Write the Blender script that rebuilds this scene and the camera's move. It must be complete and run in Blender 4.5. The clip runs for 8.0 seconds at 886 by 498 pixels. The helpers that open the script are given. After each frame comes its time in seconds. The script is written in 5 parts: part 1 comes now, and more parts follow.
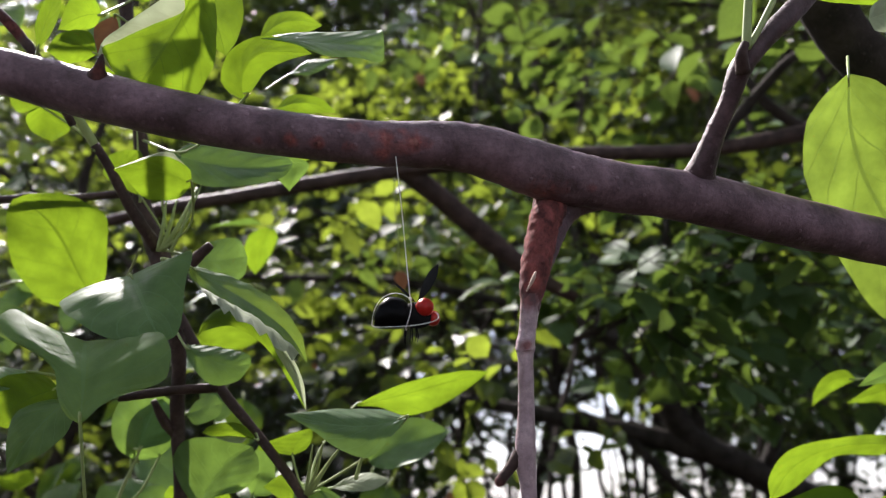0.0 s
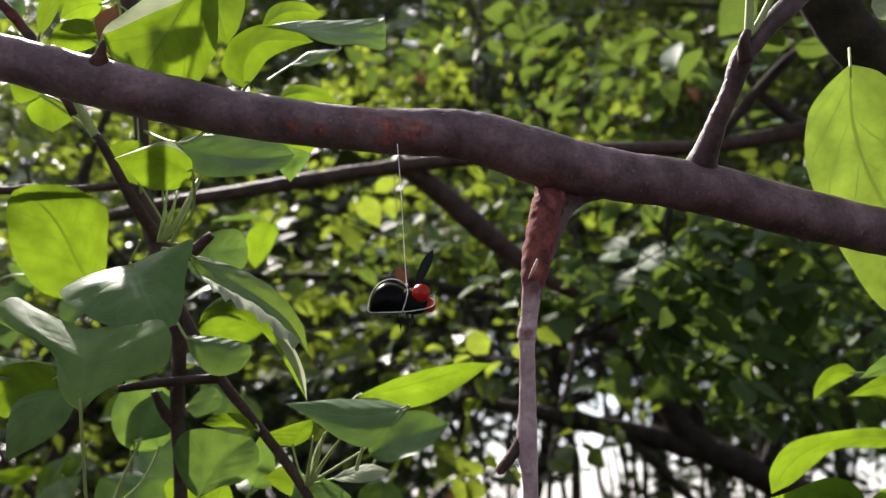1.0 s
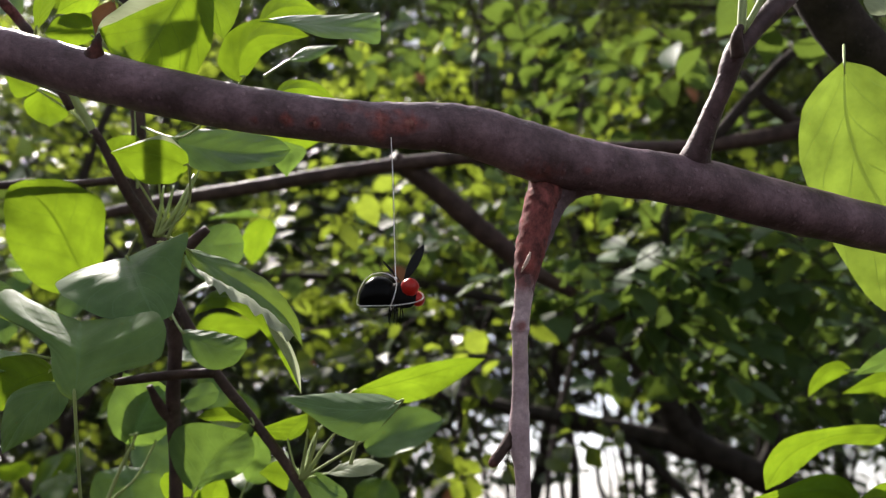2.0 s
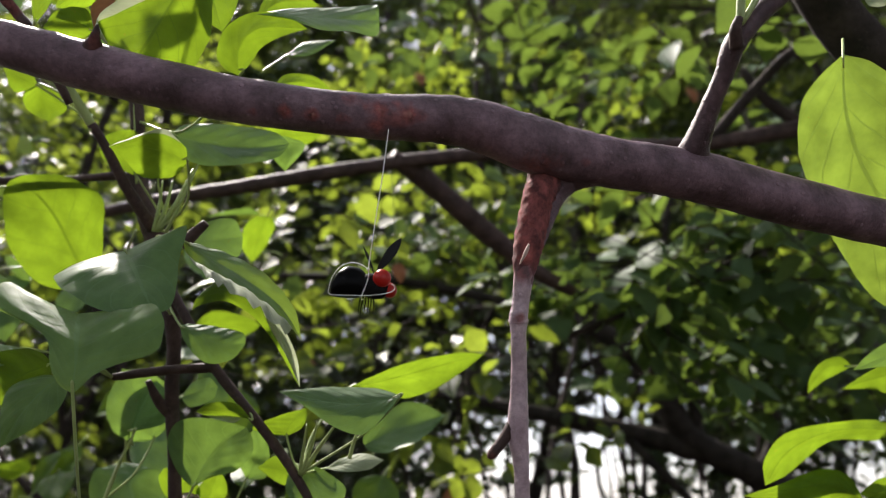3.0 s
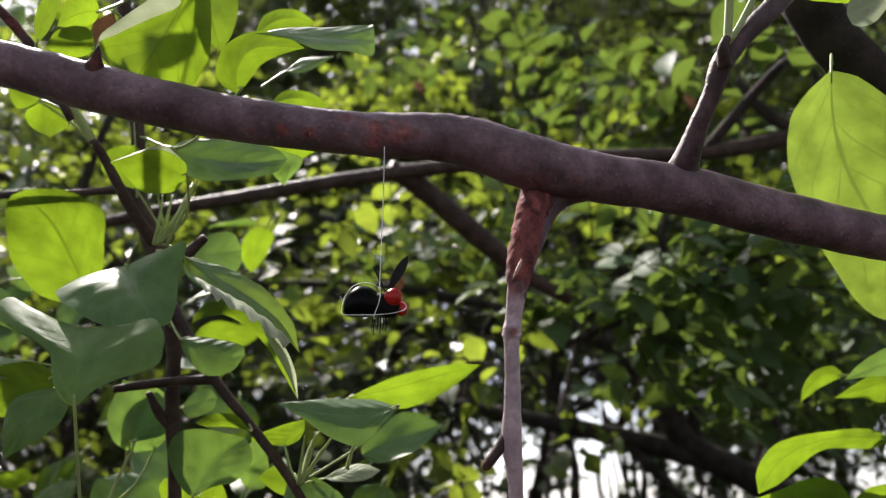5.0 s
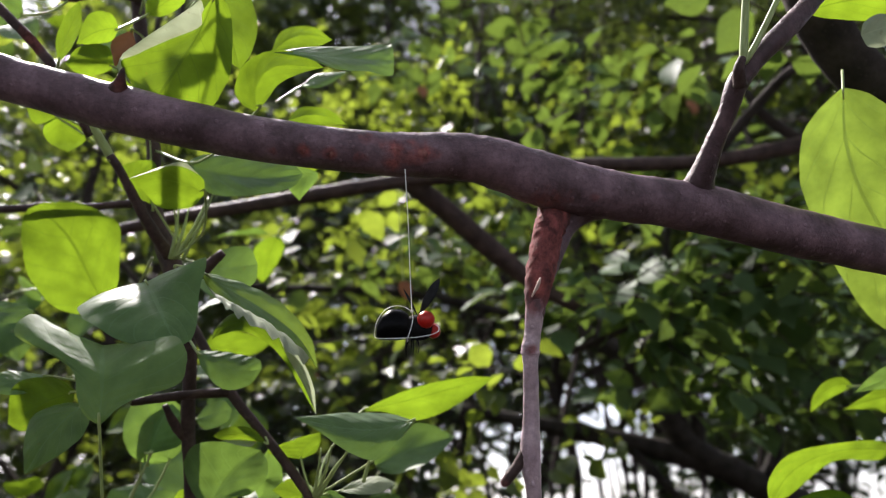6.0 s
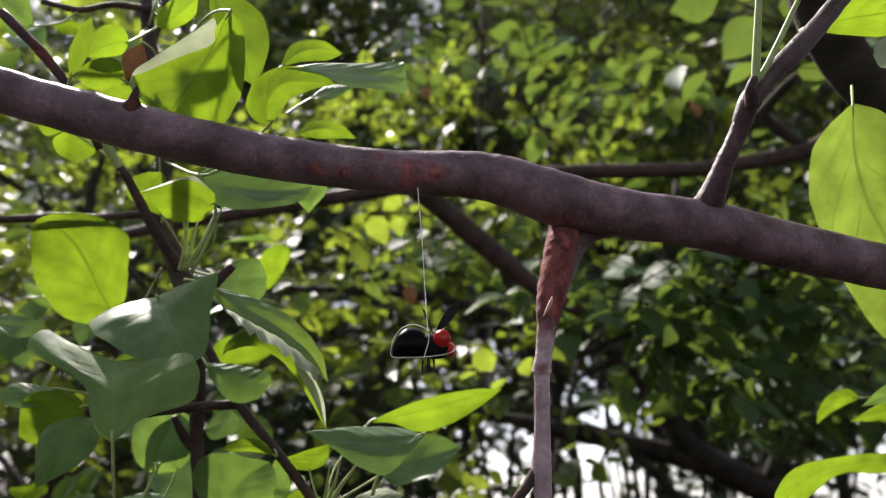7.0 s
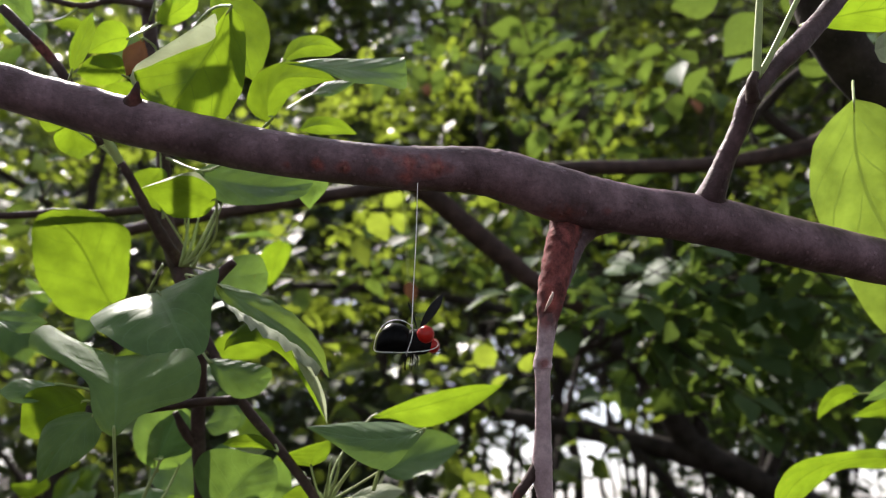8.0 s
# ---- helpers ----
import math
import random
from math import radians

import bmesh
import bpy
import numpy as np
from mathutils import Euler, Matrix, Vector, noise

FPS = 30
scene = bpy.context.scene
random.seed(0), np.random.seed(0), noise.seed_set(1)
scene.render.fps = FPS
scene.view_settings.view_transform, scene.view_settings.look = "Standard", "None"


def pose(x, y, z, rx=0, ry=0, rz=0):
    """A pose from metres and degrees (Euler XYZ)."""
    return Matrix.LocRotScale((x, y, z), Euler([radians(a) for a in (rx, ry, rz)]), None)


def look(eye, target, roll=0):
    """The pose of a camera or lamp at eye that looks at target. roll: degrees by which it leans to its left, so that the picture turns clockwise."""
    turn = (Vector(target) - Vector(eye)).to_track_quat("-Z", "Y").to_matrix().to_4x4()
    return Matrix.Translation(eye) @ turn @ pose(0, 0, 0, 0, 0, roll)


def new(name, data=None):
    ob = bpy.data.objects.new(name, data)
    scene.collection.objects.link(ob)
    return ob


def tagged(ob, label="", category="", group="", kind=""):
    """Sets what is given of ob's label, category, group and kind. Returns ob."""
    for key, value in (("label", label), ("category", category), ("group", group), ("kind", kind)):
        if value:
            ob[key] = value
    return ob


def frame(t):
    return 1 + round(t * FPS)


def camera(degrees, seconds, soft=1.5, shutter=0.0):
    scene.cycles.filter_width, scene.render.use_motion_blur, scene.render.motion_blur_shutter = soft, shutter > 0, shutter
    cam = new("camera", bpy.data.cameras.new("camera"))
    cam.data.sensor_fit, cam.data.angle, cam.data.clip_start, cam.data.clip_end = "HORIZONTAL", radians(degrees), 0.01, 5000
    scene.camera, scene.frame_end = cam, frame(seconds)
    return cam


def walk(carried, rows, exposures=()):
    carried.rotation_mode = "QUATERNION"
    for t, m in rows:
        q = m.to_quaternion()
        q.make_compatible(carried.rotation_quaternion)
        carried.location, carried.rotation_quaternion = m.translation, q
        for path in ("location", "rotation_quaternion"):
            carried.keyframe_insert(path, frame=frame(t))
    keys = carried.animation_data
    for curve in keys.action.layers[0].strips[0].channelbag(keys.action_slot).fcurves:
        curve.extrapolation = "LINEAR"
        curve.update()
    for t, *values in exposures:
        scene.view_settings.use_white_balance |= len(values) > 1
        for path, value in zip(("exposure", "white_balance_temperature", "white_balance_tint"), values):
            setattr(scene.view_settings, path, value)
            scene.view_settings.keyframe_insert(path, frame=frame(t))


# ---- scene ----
cam = camera(59.1, 8.0, soft=1.1)
cam.data.dof.use_dof = True
cam.data.dof.focus_distance = 0.465
cam.data.dof.aperture_fstop = 7.0
PATH = [
    (0, (-0.002, -0.021, 1.563), (-0.027, 1.883, 2.176), 0.9),
    (0.5, (-0.005, -0.017, 1.561), (-0.028, 1.885, 2.178), 0.8),
    (1, (-0.003, -0.018, 1.556), (-0.027, 1.884, 2.172), 1.0),
    (1.5, (0.0, -0.019, 1.554), (-0.025, 1.884, 2.172), 1.2),
    (3, (0.002, -0.016, 1.546), (-0.024, 1.884, 2.171), 1.2),
    (3.5, (0.005, -0.019, 1.546), (-0.022, 1.88, 2.174), 1.2),
    (4, (0.006, -0.021, 1.545), (-0.022, 1.877, 2.177), 1.2),
    (4.5, (0.008, -0.023, 1.546), (-0.02, 1.873, 2.181), 1.1),
    (6, (-0.006, -0.034, 1.556), (-0.032, 1.86, 2.197), 1.0),
    (6.5, (-0.009, -0.038, 1.561), (-0.037, 1.856, 2.201), 1.1),
    (7, (-0.013, -0.039, 1.567), (-0.039, 1.857, 2.201), 1.2),
    (7.5, (-0.015, -0.039, 1.567), (-0.041, 1.859, 2.198), 1.1),
    (8, (-0.013, -0.039, 1.566), (-0.041, 1.86, 2.193), 1.2),
]
# seconds, stops, kelvin, tint: the picture turns a little cooler at the start and again near six seconds
LEVELS = [(0, 1.18, 6150, 18), (0.5, 1.15, 6350, 17), (1, 1.13, 6400, 16), (3, 1.15, 6400, 16), (4.5, 1.15, 6400, 16), (6, 1.18, 6200, 18), (6.5, 1.18, 6150, 19), (7, 1.14, 6350, 17), (8, 1.14, 6350, 17)]
walk(cam, [(t, look(eye, target, roll)) for t, eye, target, roll in PATH], LEVELS)

# ---- light: open sky and one sun behind the leaves ----
SUN = Vector((-0.4, 0.52, 0.76)).normalized()
world = bpy.data.worlds.new("sky")
scene.world = world
world.use_nodes = True
wn = world.node_tree
sky = wn.nodes.new("ShaderNodeTexSky")
sky.sky_type = "NISHITA"
sky.sun_disc = False
sky.sun_elevation = math.asin(SUN.z)
sky.sun_rotation = math.atan2(SUN.x, SUN.y)
sky.dust_density = 1.5
sky.ozone_density = 0.4
wn.nodes["Background"].inputs["Strength"].default_value = 0.13
haze = wn.nodes.new("ShaderNodeHueSaturation")
haze.inputs["Saturation"].default_value = 0.42
haze.inputs["Value"].default_value = 1.25
wn.links.new(sky.outputs["Color"], haze.inputs["Color"])
wn.links.new(haze.outputs["Color"], wn.nodes["Background"].inputs["Color"])
sun = new("sun", bpy.data.lights.new("sun", "SUN"))
sun.data.energy = 5.0
sun.data.angle = radians(1.5)
sun.data.color = (1.0, 0.94, 0.83)
sun.matrix_world = look(SUN * 20, (0, 0, 0))


# ---- materials ----
def material(name):
    m = bpy.data.materials.new(name)
    m.use_nodes = True
    nt = m.node_tree
    return m, nt, nt.nodes["Principled BSDF"], nt.nodes["Material Output"]


def ramp(nt, fac, stops):
    r = nt.nodes.new("ShaderNodeValToRGB")
    while len(r.color_ramp.elements) < len(stops):
        r.color_ramp.elements.new(0.5)
    for e, (p, c) in zip(r.color_ramp.elements, stops):
        e.position, e.color = p, (*c, 1)
    nt.links.new(fac, r.inputs["Fac"])
    return r.outputs["Color"]


def noise_node(nt, vector, scale, detail=4.0, rough=0.55):
    n = nt.nodes.new("ShaderNodeTexNoise")
    n.inputs["Scale"].default_value, n.inputs["Detail"].default_value = scale, detail
    n.inputs["Roughness"].default_value = rough
    if vector is not None:
        nt.links.new(vector, n.inputs["Vector"])
    return n.outputs["Fac"]


def mix(nt, fac, a, b, mode="MIX"):
    n = nt.nodes.new("ShaderNodeMix")
    n.data_type, n.blend_type = "RGBA", mode
    for sock, v in ((n.inputs[0], fac), (n.inputs[6], a), (n.inputs[7], b)):
        if isinstance(v, (int, float)):
            sock.default_value = v
        elif isinstance(v, tuple):
            sock.default_value = (*v, 1)
        else:
            nt.links.new(v, sock)
    return n.outputs[2]


def math_node(nt, op, a, b=None):
    n = nt.nodes.new("ShaderNodeMath")
    n.operation = op
    for sock, v in zip(n.inputs, (a, b)):
        if v is None:
            continue
        if isinstance(v, (int, float)):
            sock.default_value = v
        else:
            nt.links.new(v, sock)
    return n.outputs[0]


def bump(nt, height, bsdf, strength=0.4, distance=0.001):
    b = nt.nodes.new("ShaderNodeBump")
    b.inputs["Strength"].default_value, b.inputs["Distance"].default_value = strength, distance
    nt.links.new(height, b.inputs["Height"])
    nt.links.new(b.outputs["Normal"], bsdf.inputs["Normal"])
    return b.outputs["Normal"]


def leaf_material(name, dark, light, glow, share, rough, veins=True, gloss=0.28):
    """A leaf: waxy face over a blade that lets light through, with a midrib and side veins along its UV."""
    m, nt, bsdf, out = material(name)
    geo = nt.nodes.new("ShaderNodeNewGeometry")
    tex = nt.nodes.new("ShaderNodeTexCoord")
    info = nt.nodes.new("ShaderNodeObjectInfo")
    vary = math_node(nt, "FRACT", math_node(nt, "ADD", geo.outputs["Random Per Island"], info.outputs["Random"]))
    grain = noise_node(nt, tex.outputs["Object"], 60 if veins else 30, 5)
    tone = math_node(nt, "ADD", math_node(nt, "MULTIPLY", vary, 0.4), math_node(nt, "MULTIPLY", ramp(nt, grain, [(0.3, (0, 0, 0)), (0.7, (1, 1, 1))]), 0.6))
    color = mix(nt, tone, dark, light)
    patchy = ramp(nt, noise_node(nt, tex.outputs["Object"], 34, 4), [(0.3, (0, 0, 0)), (0.7, (1, 1, 1))])
    through_color = mix(nt, math_node(nt, "ADD", math_node(nt, "MULTIPLY", tone, 0.5), math_node(nt, "MULTIPLY", patchy, 0.6)), tuple(c * 0.36 for c in glow), tuple(c * 1.25 for c in glow))
    if veins:
        sep = nt.nodes.new("ShaderNodeSeparateXYZ")
        nt.links.new(tex.outputs["UV"], sep.inputs[0])
        across = math_node(nt, "ABSOLUTE", math_node(nt, "SUBTRACT", sep.outputs[0], 0.5))
        rib = math_node(nt, "LESS_THAN", across, 0.016)
        slant = math_node(nt, "SUBTRACT", math_node(nt, "MULTIPLY", sep.outputs[1], 6.0), math_node(nt, "MULTIPLY", across, 4.5))
        wob = math_node(nt, "ADD", slant, math_node(nt, "MULTIPLY", noise_node(nt, tex.outputs["UV"], 2.5, 2), 0.7))
        tri = math_node(nt, "ABSOLUTE", math_node(nt, "SUBTRACT", math_node(nt, "FRACT", wob), 0.5))
        side = math_node(nt, "MULTIPLY", math_node(nt, "LESS_THAN", tri, 0.035), 0.7)
        vein = math_node(nt, "MAXIMUM", rib, side)
        color = mix(nt, math_node(nt, "MULTIPLY", vein, 0.3), color, tuple(min(1, c * 1.8) for c in light))
        through_color = mix(nt, math_node(nt, "MULTIPLY", vein, 0.75), through_color, tuple(c * 0.45 for c in glow))
        blotch = ramp(nt, noise_node(nt, tex.outputs["Object"], 140, 2), [(0.0, (0, 0, 0)), (0.7, (0, 0, 0)), (0.74, (1, 1, 1))])
        color = mix(nt, math_node(nt, "MULTIPLY", blotch, 0.45), color, (0.16, 0.11, 0.04))
        height = math_node(nt, "SUBTRACT", math_node(nt, "MULTIPLY", tri, 0.5), math_node(nt, "MULTIPLY", vein, 0.3))
        height = math_node(nt, "ADD", height, math_node(nt, "MULTIPLY", grain, 0.35))
        bump(nt, height, bsdf, 0.5, 0.0016)
    nt.links.new(color, bsdf.inputs["Base Color"])
    bsdf.inputs["Roughness"].default_value = rough
    bsdf.inputs["Specular IOR Level"].default_value = gloss
    tl = nt.nodes.new("ShaderNodeBsdfTranslucent")
    nt.links.new(through_color, tl.inputs["Color"])
    ms = nt.nodes.new("ShaderNodeMixShader")
    ms.inputs[0].default_value = share
    nt.links.new(bsdf.outputs[0], ms.inputs[1])
    nt.links.new(tl.outputs[0], ms.inputs[2])
    nt.links.new(ms.outputs[0], out.inputs["Surface"])
    return m


def bark_material(name, dark, light, red, grain_scale=55.0, rough=0.58, gloss=0.22, pink=0.0):
    """Thin smooth bark: mottled, with raised pale pores, and rust-red where it has been scraped."""
    m, nt, bsdf, out = material(name)
    tex = nt.nodes.new("ShaderNodeTexCoord")
    big = noise_node(nt, tex.outputs["Object"], 14, 3)
    fine = noise_node(nt, tex.outputs["Object"], grain_scale * 6, 6, 0.65)
    mid = noise_node(nt, tex.outputs["Object"], grain_scale, 4)
    base = mix(nt, ramp(nt, mid, [(0.32, (0, 0, 0)), (0.7, (1, 1, 1))]), dark, light)
    base = mix(nt, ramp(nt, fine, [(0.42, (0, 0, 0)), (0.68, (0.4, 0.4, 0.4))]), base, tuple(c * 0.4 for c in dark))
    vor = nt.nodes.new("ShaderNodeTexVoronoi")
    vor.inputs["Scale"].default_value = 150
    nt.links.new(tex.outputs["Object"], vor.inputs["Vector"])
    pores = ramp(nt, vor.outputs["Distance"], [(0.0, (1, 1, 1)), (0.12, (1, 1, 1)), (0.2, (0, 0, 0))])
    base = mix(nt, math_node(nt, "MULTIPLY", pores, 0.16), base, tuple(min(1, c * 1.7) for c in light))
    streak = nt.nodes.new("ShaderNodeMapping")
    streak.inputs["Scale"].default_value = (0.8, 1.0, 0.6)
    nt.links.new(tex.outputs["Object"], streak.inputs["Vector"])
    scar = nt.nodes.new("ShaderNodeAttribute")
    scar.attribute_name = "scar"
    torn = math_node(nt, "ADD", scar.outputs["Fac"], math_node(nt, "MULTIPLY", math_node(nt, "SUBTRACT", noise_node(nt, tex.outputs["Object"], 75, 5, 0.6), 0.5), 1.0))
    edge = math_node(nt, "MULTIPLY", ramp(nt, torn, [(0.3, (0, 0, 0)), (0.72, (1, 1, 1))]), math_node(nt, "GREATER_THAN", scar.outputs["Fac"], 0.02))
    red = mix(nt, ramp(nt, noise_node(nt, streak.outputs[0], 230, 4, 0.6), [(0.34, (0, 0, 0)), (0.68, (1, 1, 1))]), tuple(c * 0.3 for c in red), tuple(min(1, c * 1.3 + 0.012) for c in red))
    base = mix(nt, math_node(nt, "MULTIPLY", edge, 0.85), base, red)
    raw = ramp(nt, math_node(nt, "ADD", scar.outputs["Fac"], math_node(nt, "MULTIPLY", fine, 0.25)), [(0.82, (0, 0, 0)), (1.0, (1, 1, 1))])
    base = mix(nt, math_node(nt, "MULTIPLY", raw, pink), base, (0.5, 0.25, 0.21))
    nt.links.new(base, bsdf.inputs["Base Color"])
    nt.links.new(math_node(nt, "ADD", math_node(nt, "MULTIPLY", edge, 0.9 - rough), rough), bsdf.inputs["Roughness"])
    bsdf.inputs["Specular IOR Level"].default_value = gloss
    height = math_node(nt, "ADD", math_node(nt, "MULTIPLY", mid, 0.6), math_node(nt, "ADD", math_node(nt, "MULTIPLY", fine, 0.5), math_node(nt, "MULTIPLY", pores, 0.25)))
    bump(nt, height, bsdf, 0.8, 0.0018)
    return m


def plain_material(name, color, rough, scale=400, spread=0.25, coat=0.0, gloss=0.5):
    m, nt, bsdf, out = material(name)
    tex = nt.nodes.new("ShaderNodeTexCoord")
    n = noise_node(nt, tex.outputs["Object"], scale, 4)
    nt.links.new(mix(nt, n, tuple(c * (1 - spread) for c in color), tuple(min(1, c * (1 + spread)) for c in color)), bsdf.inputs["Base Color"])
    bsdf.inputs["Roughness"].default_value = rough
    bsdf.inputs["Coat Weight"].default_value = coat
    bsdf.inputs["Specular IOR Level"].default_value = gloss
    bump(nt, n, bsdf, 0.2, 0.0003)
    return m


LEAF = leaf_material("leaf_blade", (0.046, 0.1, 0.018), (0.09, 0.175, 0.032), (0.225, 0.352, 0.013), 0.44, 0.48)
# Lifted blade colour, for leaves that catch more light.
LEAF_PALE = leaf_material("leaf_blade_pale", (0.088, 0.17, 0.05), (0.165, 0.28, 0.092), (0.24, 0.35, 0.035), 0.38, 0.5)
LEAF_OLD = leaf_material("leaf_blade_mature", (0.07, 0.142, 0.05), (0.142, 0.245, 0.092), (0.215, 0.36, 0.05), 0.33, 0.5, gloss=0.34)
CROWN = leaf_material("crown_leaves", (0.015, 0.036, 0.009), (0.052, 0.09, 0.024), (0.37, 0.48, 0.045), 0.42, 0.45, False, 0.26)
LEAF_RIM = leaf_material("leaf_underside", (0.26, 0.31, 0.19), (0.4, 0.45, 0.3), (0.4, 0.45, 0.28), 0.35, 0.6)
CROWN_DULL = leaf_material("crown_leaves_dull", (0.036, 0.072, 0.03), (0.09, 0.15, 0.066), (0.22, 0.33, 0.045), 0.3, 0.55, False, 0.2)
# Shaded copy of CROWN: the wood's gloom is put into the leaf colour.
CROWN_SHADED = leaf_material("crown_leaves_shaded", (0.011, 0.022, 0.009), (0.036, 0.06, 0.022), (0.2, 0.27, 0.04), 0.24, 0.38, False, 0.35)
BARK = bark_material("smooth_bark", (0.072, 0.038, 0.045), (0.255, 0.155, 0.186), (0.33, 0.09, 0.076), rough=0.58, gloss=0.45, pink=0.65)
BARK_STUB = bark_material("torn_red_bark", (0.072, 0.038, 0.045), (0.2, 0.11, 0.12), (0.26, 0.064, 0.055), rough=0.6, gloss=0.35)
# Side limb's bark, darkened so that its shade is in the colour.
BARK_LIMB = bark_material("shaded_limb_bark", (0.045, 0.024, 0.027), (0.15, 0.088, 0.1), (0.2, 0.06, 0.05), rough=0.5, gloss=0.4)
BARK_PALE = bark_material("pale_twig_bark", (0.4, 0.28, 0.31), (0.64, 0.48, 0.52), (0.2, 0.05, 0.045), rough=0.42, gloss=0.5)
BARK_TWIG = bark_material("twig_bark", (0.04, 0.025, 0.022), (0.1, 0.062, 0.056), (0.17, 0.05, 0.042))
BARK_FAR = bark_material("old_bark", (0.022, 0.017, 0.015), (0.06, 0.045, 0.04), (0.1, 0.06, 0.04), 30, 0.9)
STALK = plain_material("green_stalk", (0.32, 0.4, 0.14), 0.45, 120)
BLACK = plain_material("black_shell", (0.0025, 0.0025, 0.0025), 0.3, 500, 0.3, 0.0, 0.07)
VELVET = plain_material("black_velvet", (0.01, 0.009, 0.009), 0.8, 900, 0.4, 0.0, 0.1)
RED = plain_material("red_bead", (0.42, 0.012, 0.007), 0.3, 700, 0.2, 0.0, 0.35)
DEAD = plain_material("dead_leaf", (0.24, 0.085, 0.022), 0.7, 60, 0.5)
STRIP = plain_material("torn_strip", (0.55, 0.4, 0.33), 0.7, 300, 0.3)
THREAD = plain_material("white_thread", (0.88, 0.87, 0.84), 0.6, 1500, 0.1)
WING = plain_material("smoky_wing", (0.007, 0.007, 0.007), 0.5, 300, 0.4, 0.0, 0.2)


def ground_material():
    m, nt, bsdf, out = material("leaf_litter")
    tex = nt.nodes.new("ShaderNodeTexCoord")
    n = noise_node(nt, tex.outputs["Object"], 1.3, 8, 0.7)
    fine = noise_node(nt, tex.outputs["Object"], 30, 5)
    c = ramp(nt, n, [(0.35, (0.021, 0.015, 0.008)), (0.55, (0.050, 0.038, 0.021)), (0.7, (0.021, 0.036, 0.008))])
    nt.links.new(mix(nt, math_node(nt, "MULTIPLY", fine, 0.5), c, (0.013, 0.009, 0.006)), bsdf.inputs["Base Color"])
    bsdf.inputs["Roughness"].default_value = 0.95
    bump(nt, fine, bsdf, 0.8, 0.03)
    return m


# ---- building helpers ----
def part(name, bm, mat, parent, label="", smooth=True):
    """Links a bmesh as one mesh object under a thing or under a part."""
    me = bpy.data.meshes.new(name)
    bm.to_mesh(me)
    bm.free()
    if smooth:
        me.shade_smooth()
    me.materials.append(mat)
    ob = new(name, me)
    ob.parent = parent
    if label:
        ob["label"] = label
    return ob


def spline(points, steps):
    """Points (x, y, z, radius) of a smooth line through the given ones."""
    pts = [Vector(p) for p in points]
    pts = [pts[0] * 2 - pts[1]] + pts + [pts[-1] * 2 - pts[-2]]
    out = []
    for i in range(1, len(pts) - 2):
        a, b, c, d = pts[i - 1:i + 3]
        for k in range(steps):
            t = k / steps
            out.append(0.5 * ((2 * b) + (c - a) * t + (2 * a - 5 * b + 4 * c - d) * t * t + (3 * b - a - 3 * c + d) * t ** 3))
    out.append(pts[-2])
    return out


def tube(bm, points, sides=12, steps=8, rough=0.0, scars=(), seed=0, origin=(0, 0, 0), wrinkle=0.0):
    """A branch through (centre, radius) pairs: lumpy, closed at both ends. scars: (centre, reach) where the bark is scraped."""
    o = Vector(origin)
    line = spline([(*(Vector(p) - o), r) for p, r in points], steps)
    layer = bm.verts.layers.float.get("scar") or bm.verts.layers.float.new("scar")
    rings, side = [], Vector((0.13, -1, 0.21))
    for i, q in enumerate(line):
        c, r = Vector(q[:3]), max(q[3], 0.00005)
        ahead = Vector(line[min(i + 1, len(line) - 1)][:3]) - Vector(line[max(i - 1, 0)][:3])
        ahead.normalize()
        side = (side - ahead * side.dot(ahead)).normalized()
        up = ahead.cross(side)
        ring = []
        for k in range(sides):
            a = 2 * math.pi * k / sides
            way = side * math.cos(a) + up * math.sin(a)
            p = c + way * r
            if rough:
                n = noise.noise(p * (0.35 / r) + Vector((seed * 7.3, 0, 0))) + 0.5 * noise.noise(p * (1.1 / r) + Vector((0, seed * 3.1, 0)))
                p = c + way * r * (1 + rough * n)
            if wrinkle:
                slant = Vector((a * 1.3 + i * 0.16, i * 0.42 - a * 0.9, seed * 1.7))
                p += way * r * wrinkle * (noise.noise(slant) + 0.6 * noise.noise(slant * 2.3))
            v = bm.verts.new(p)
            v[layer] = max([0.0] + [1 - (p + o - Vector(s)).length / reach for s, reach in scars])
            ring.append(v)
        rings.append(ring)
    for a, b in zip(rings, rings[1:]):
        for k in range(sides):
            bm.faces.new((a[k], a[(k + 1) % sides], b[(k + 1) % sides], b[k]))
    bm.faces.new(rings[0][::-1])
    bm.faces.new(rings[-1])
    return bm


def branch(name, parent, points, mat, sides=12, steps=8, rough=0.05, scars=(), label="", seed=0, wrinkle=0.0):
    return part(name, tube(bmesh.new(), points, sides, steps, rough, scars, seed, parent.location, wrinkle), mat, parent, label)


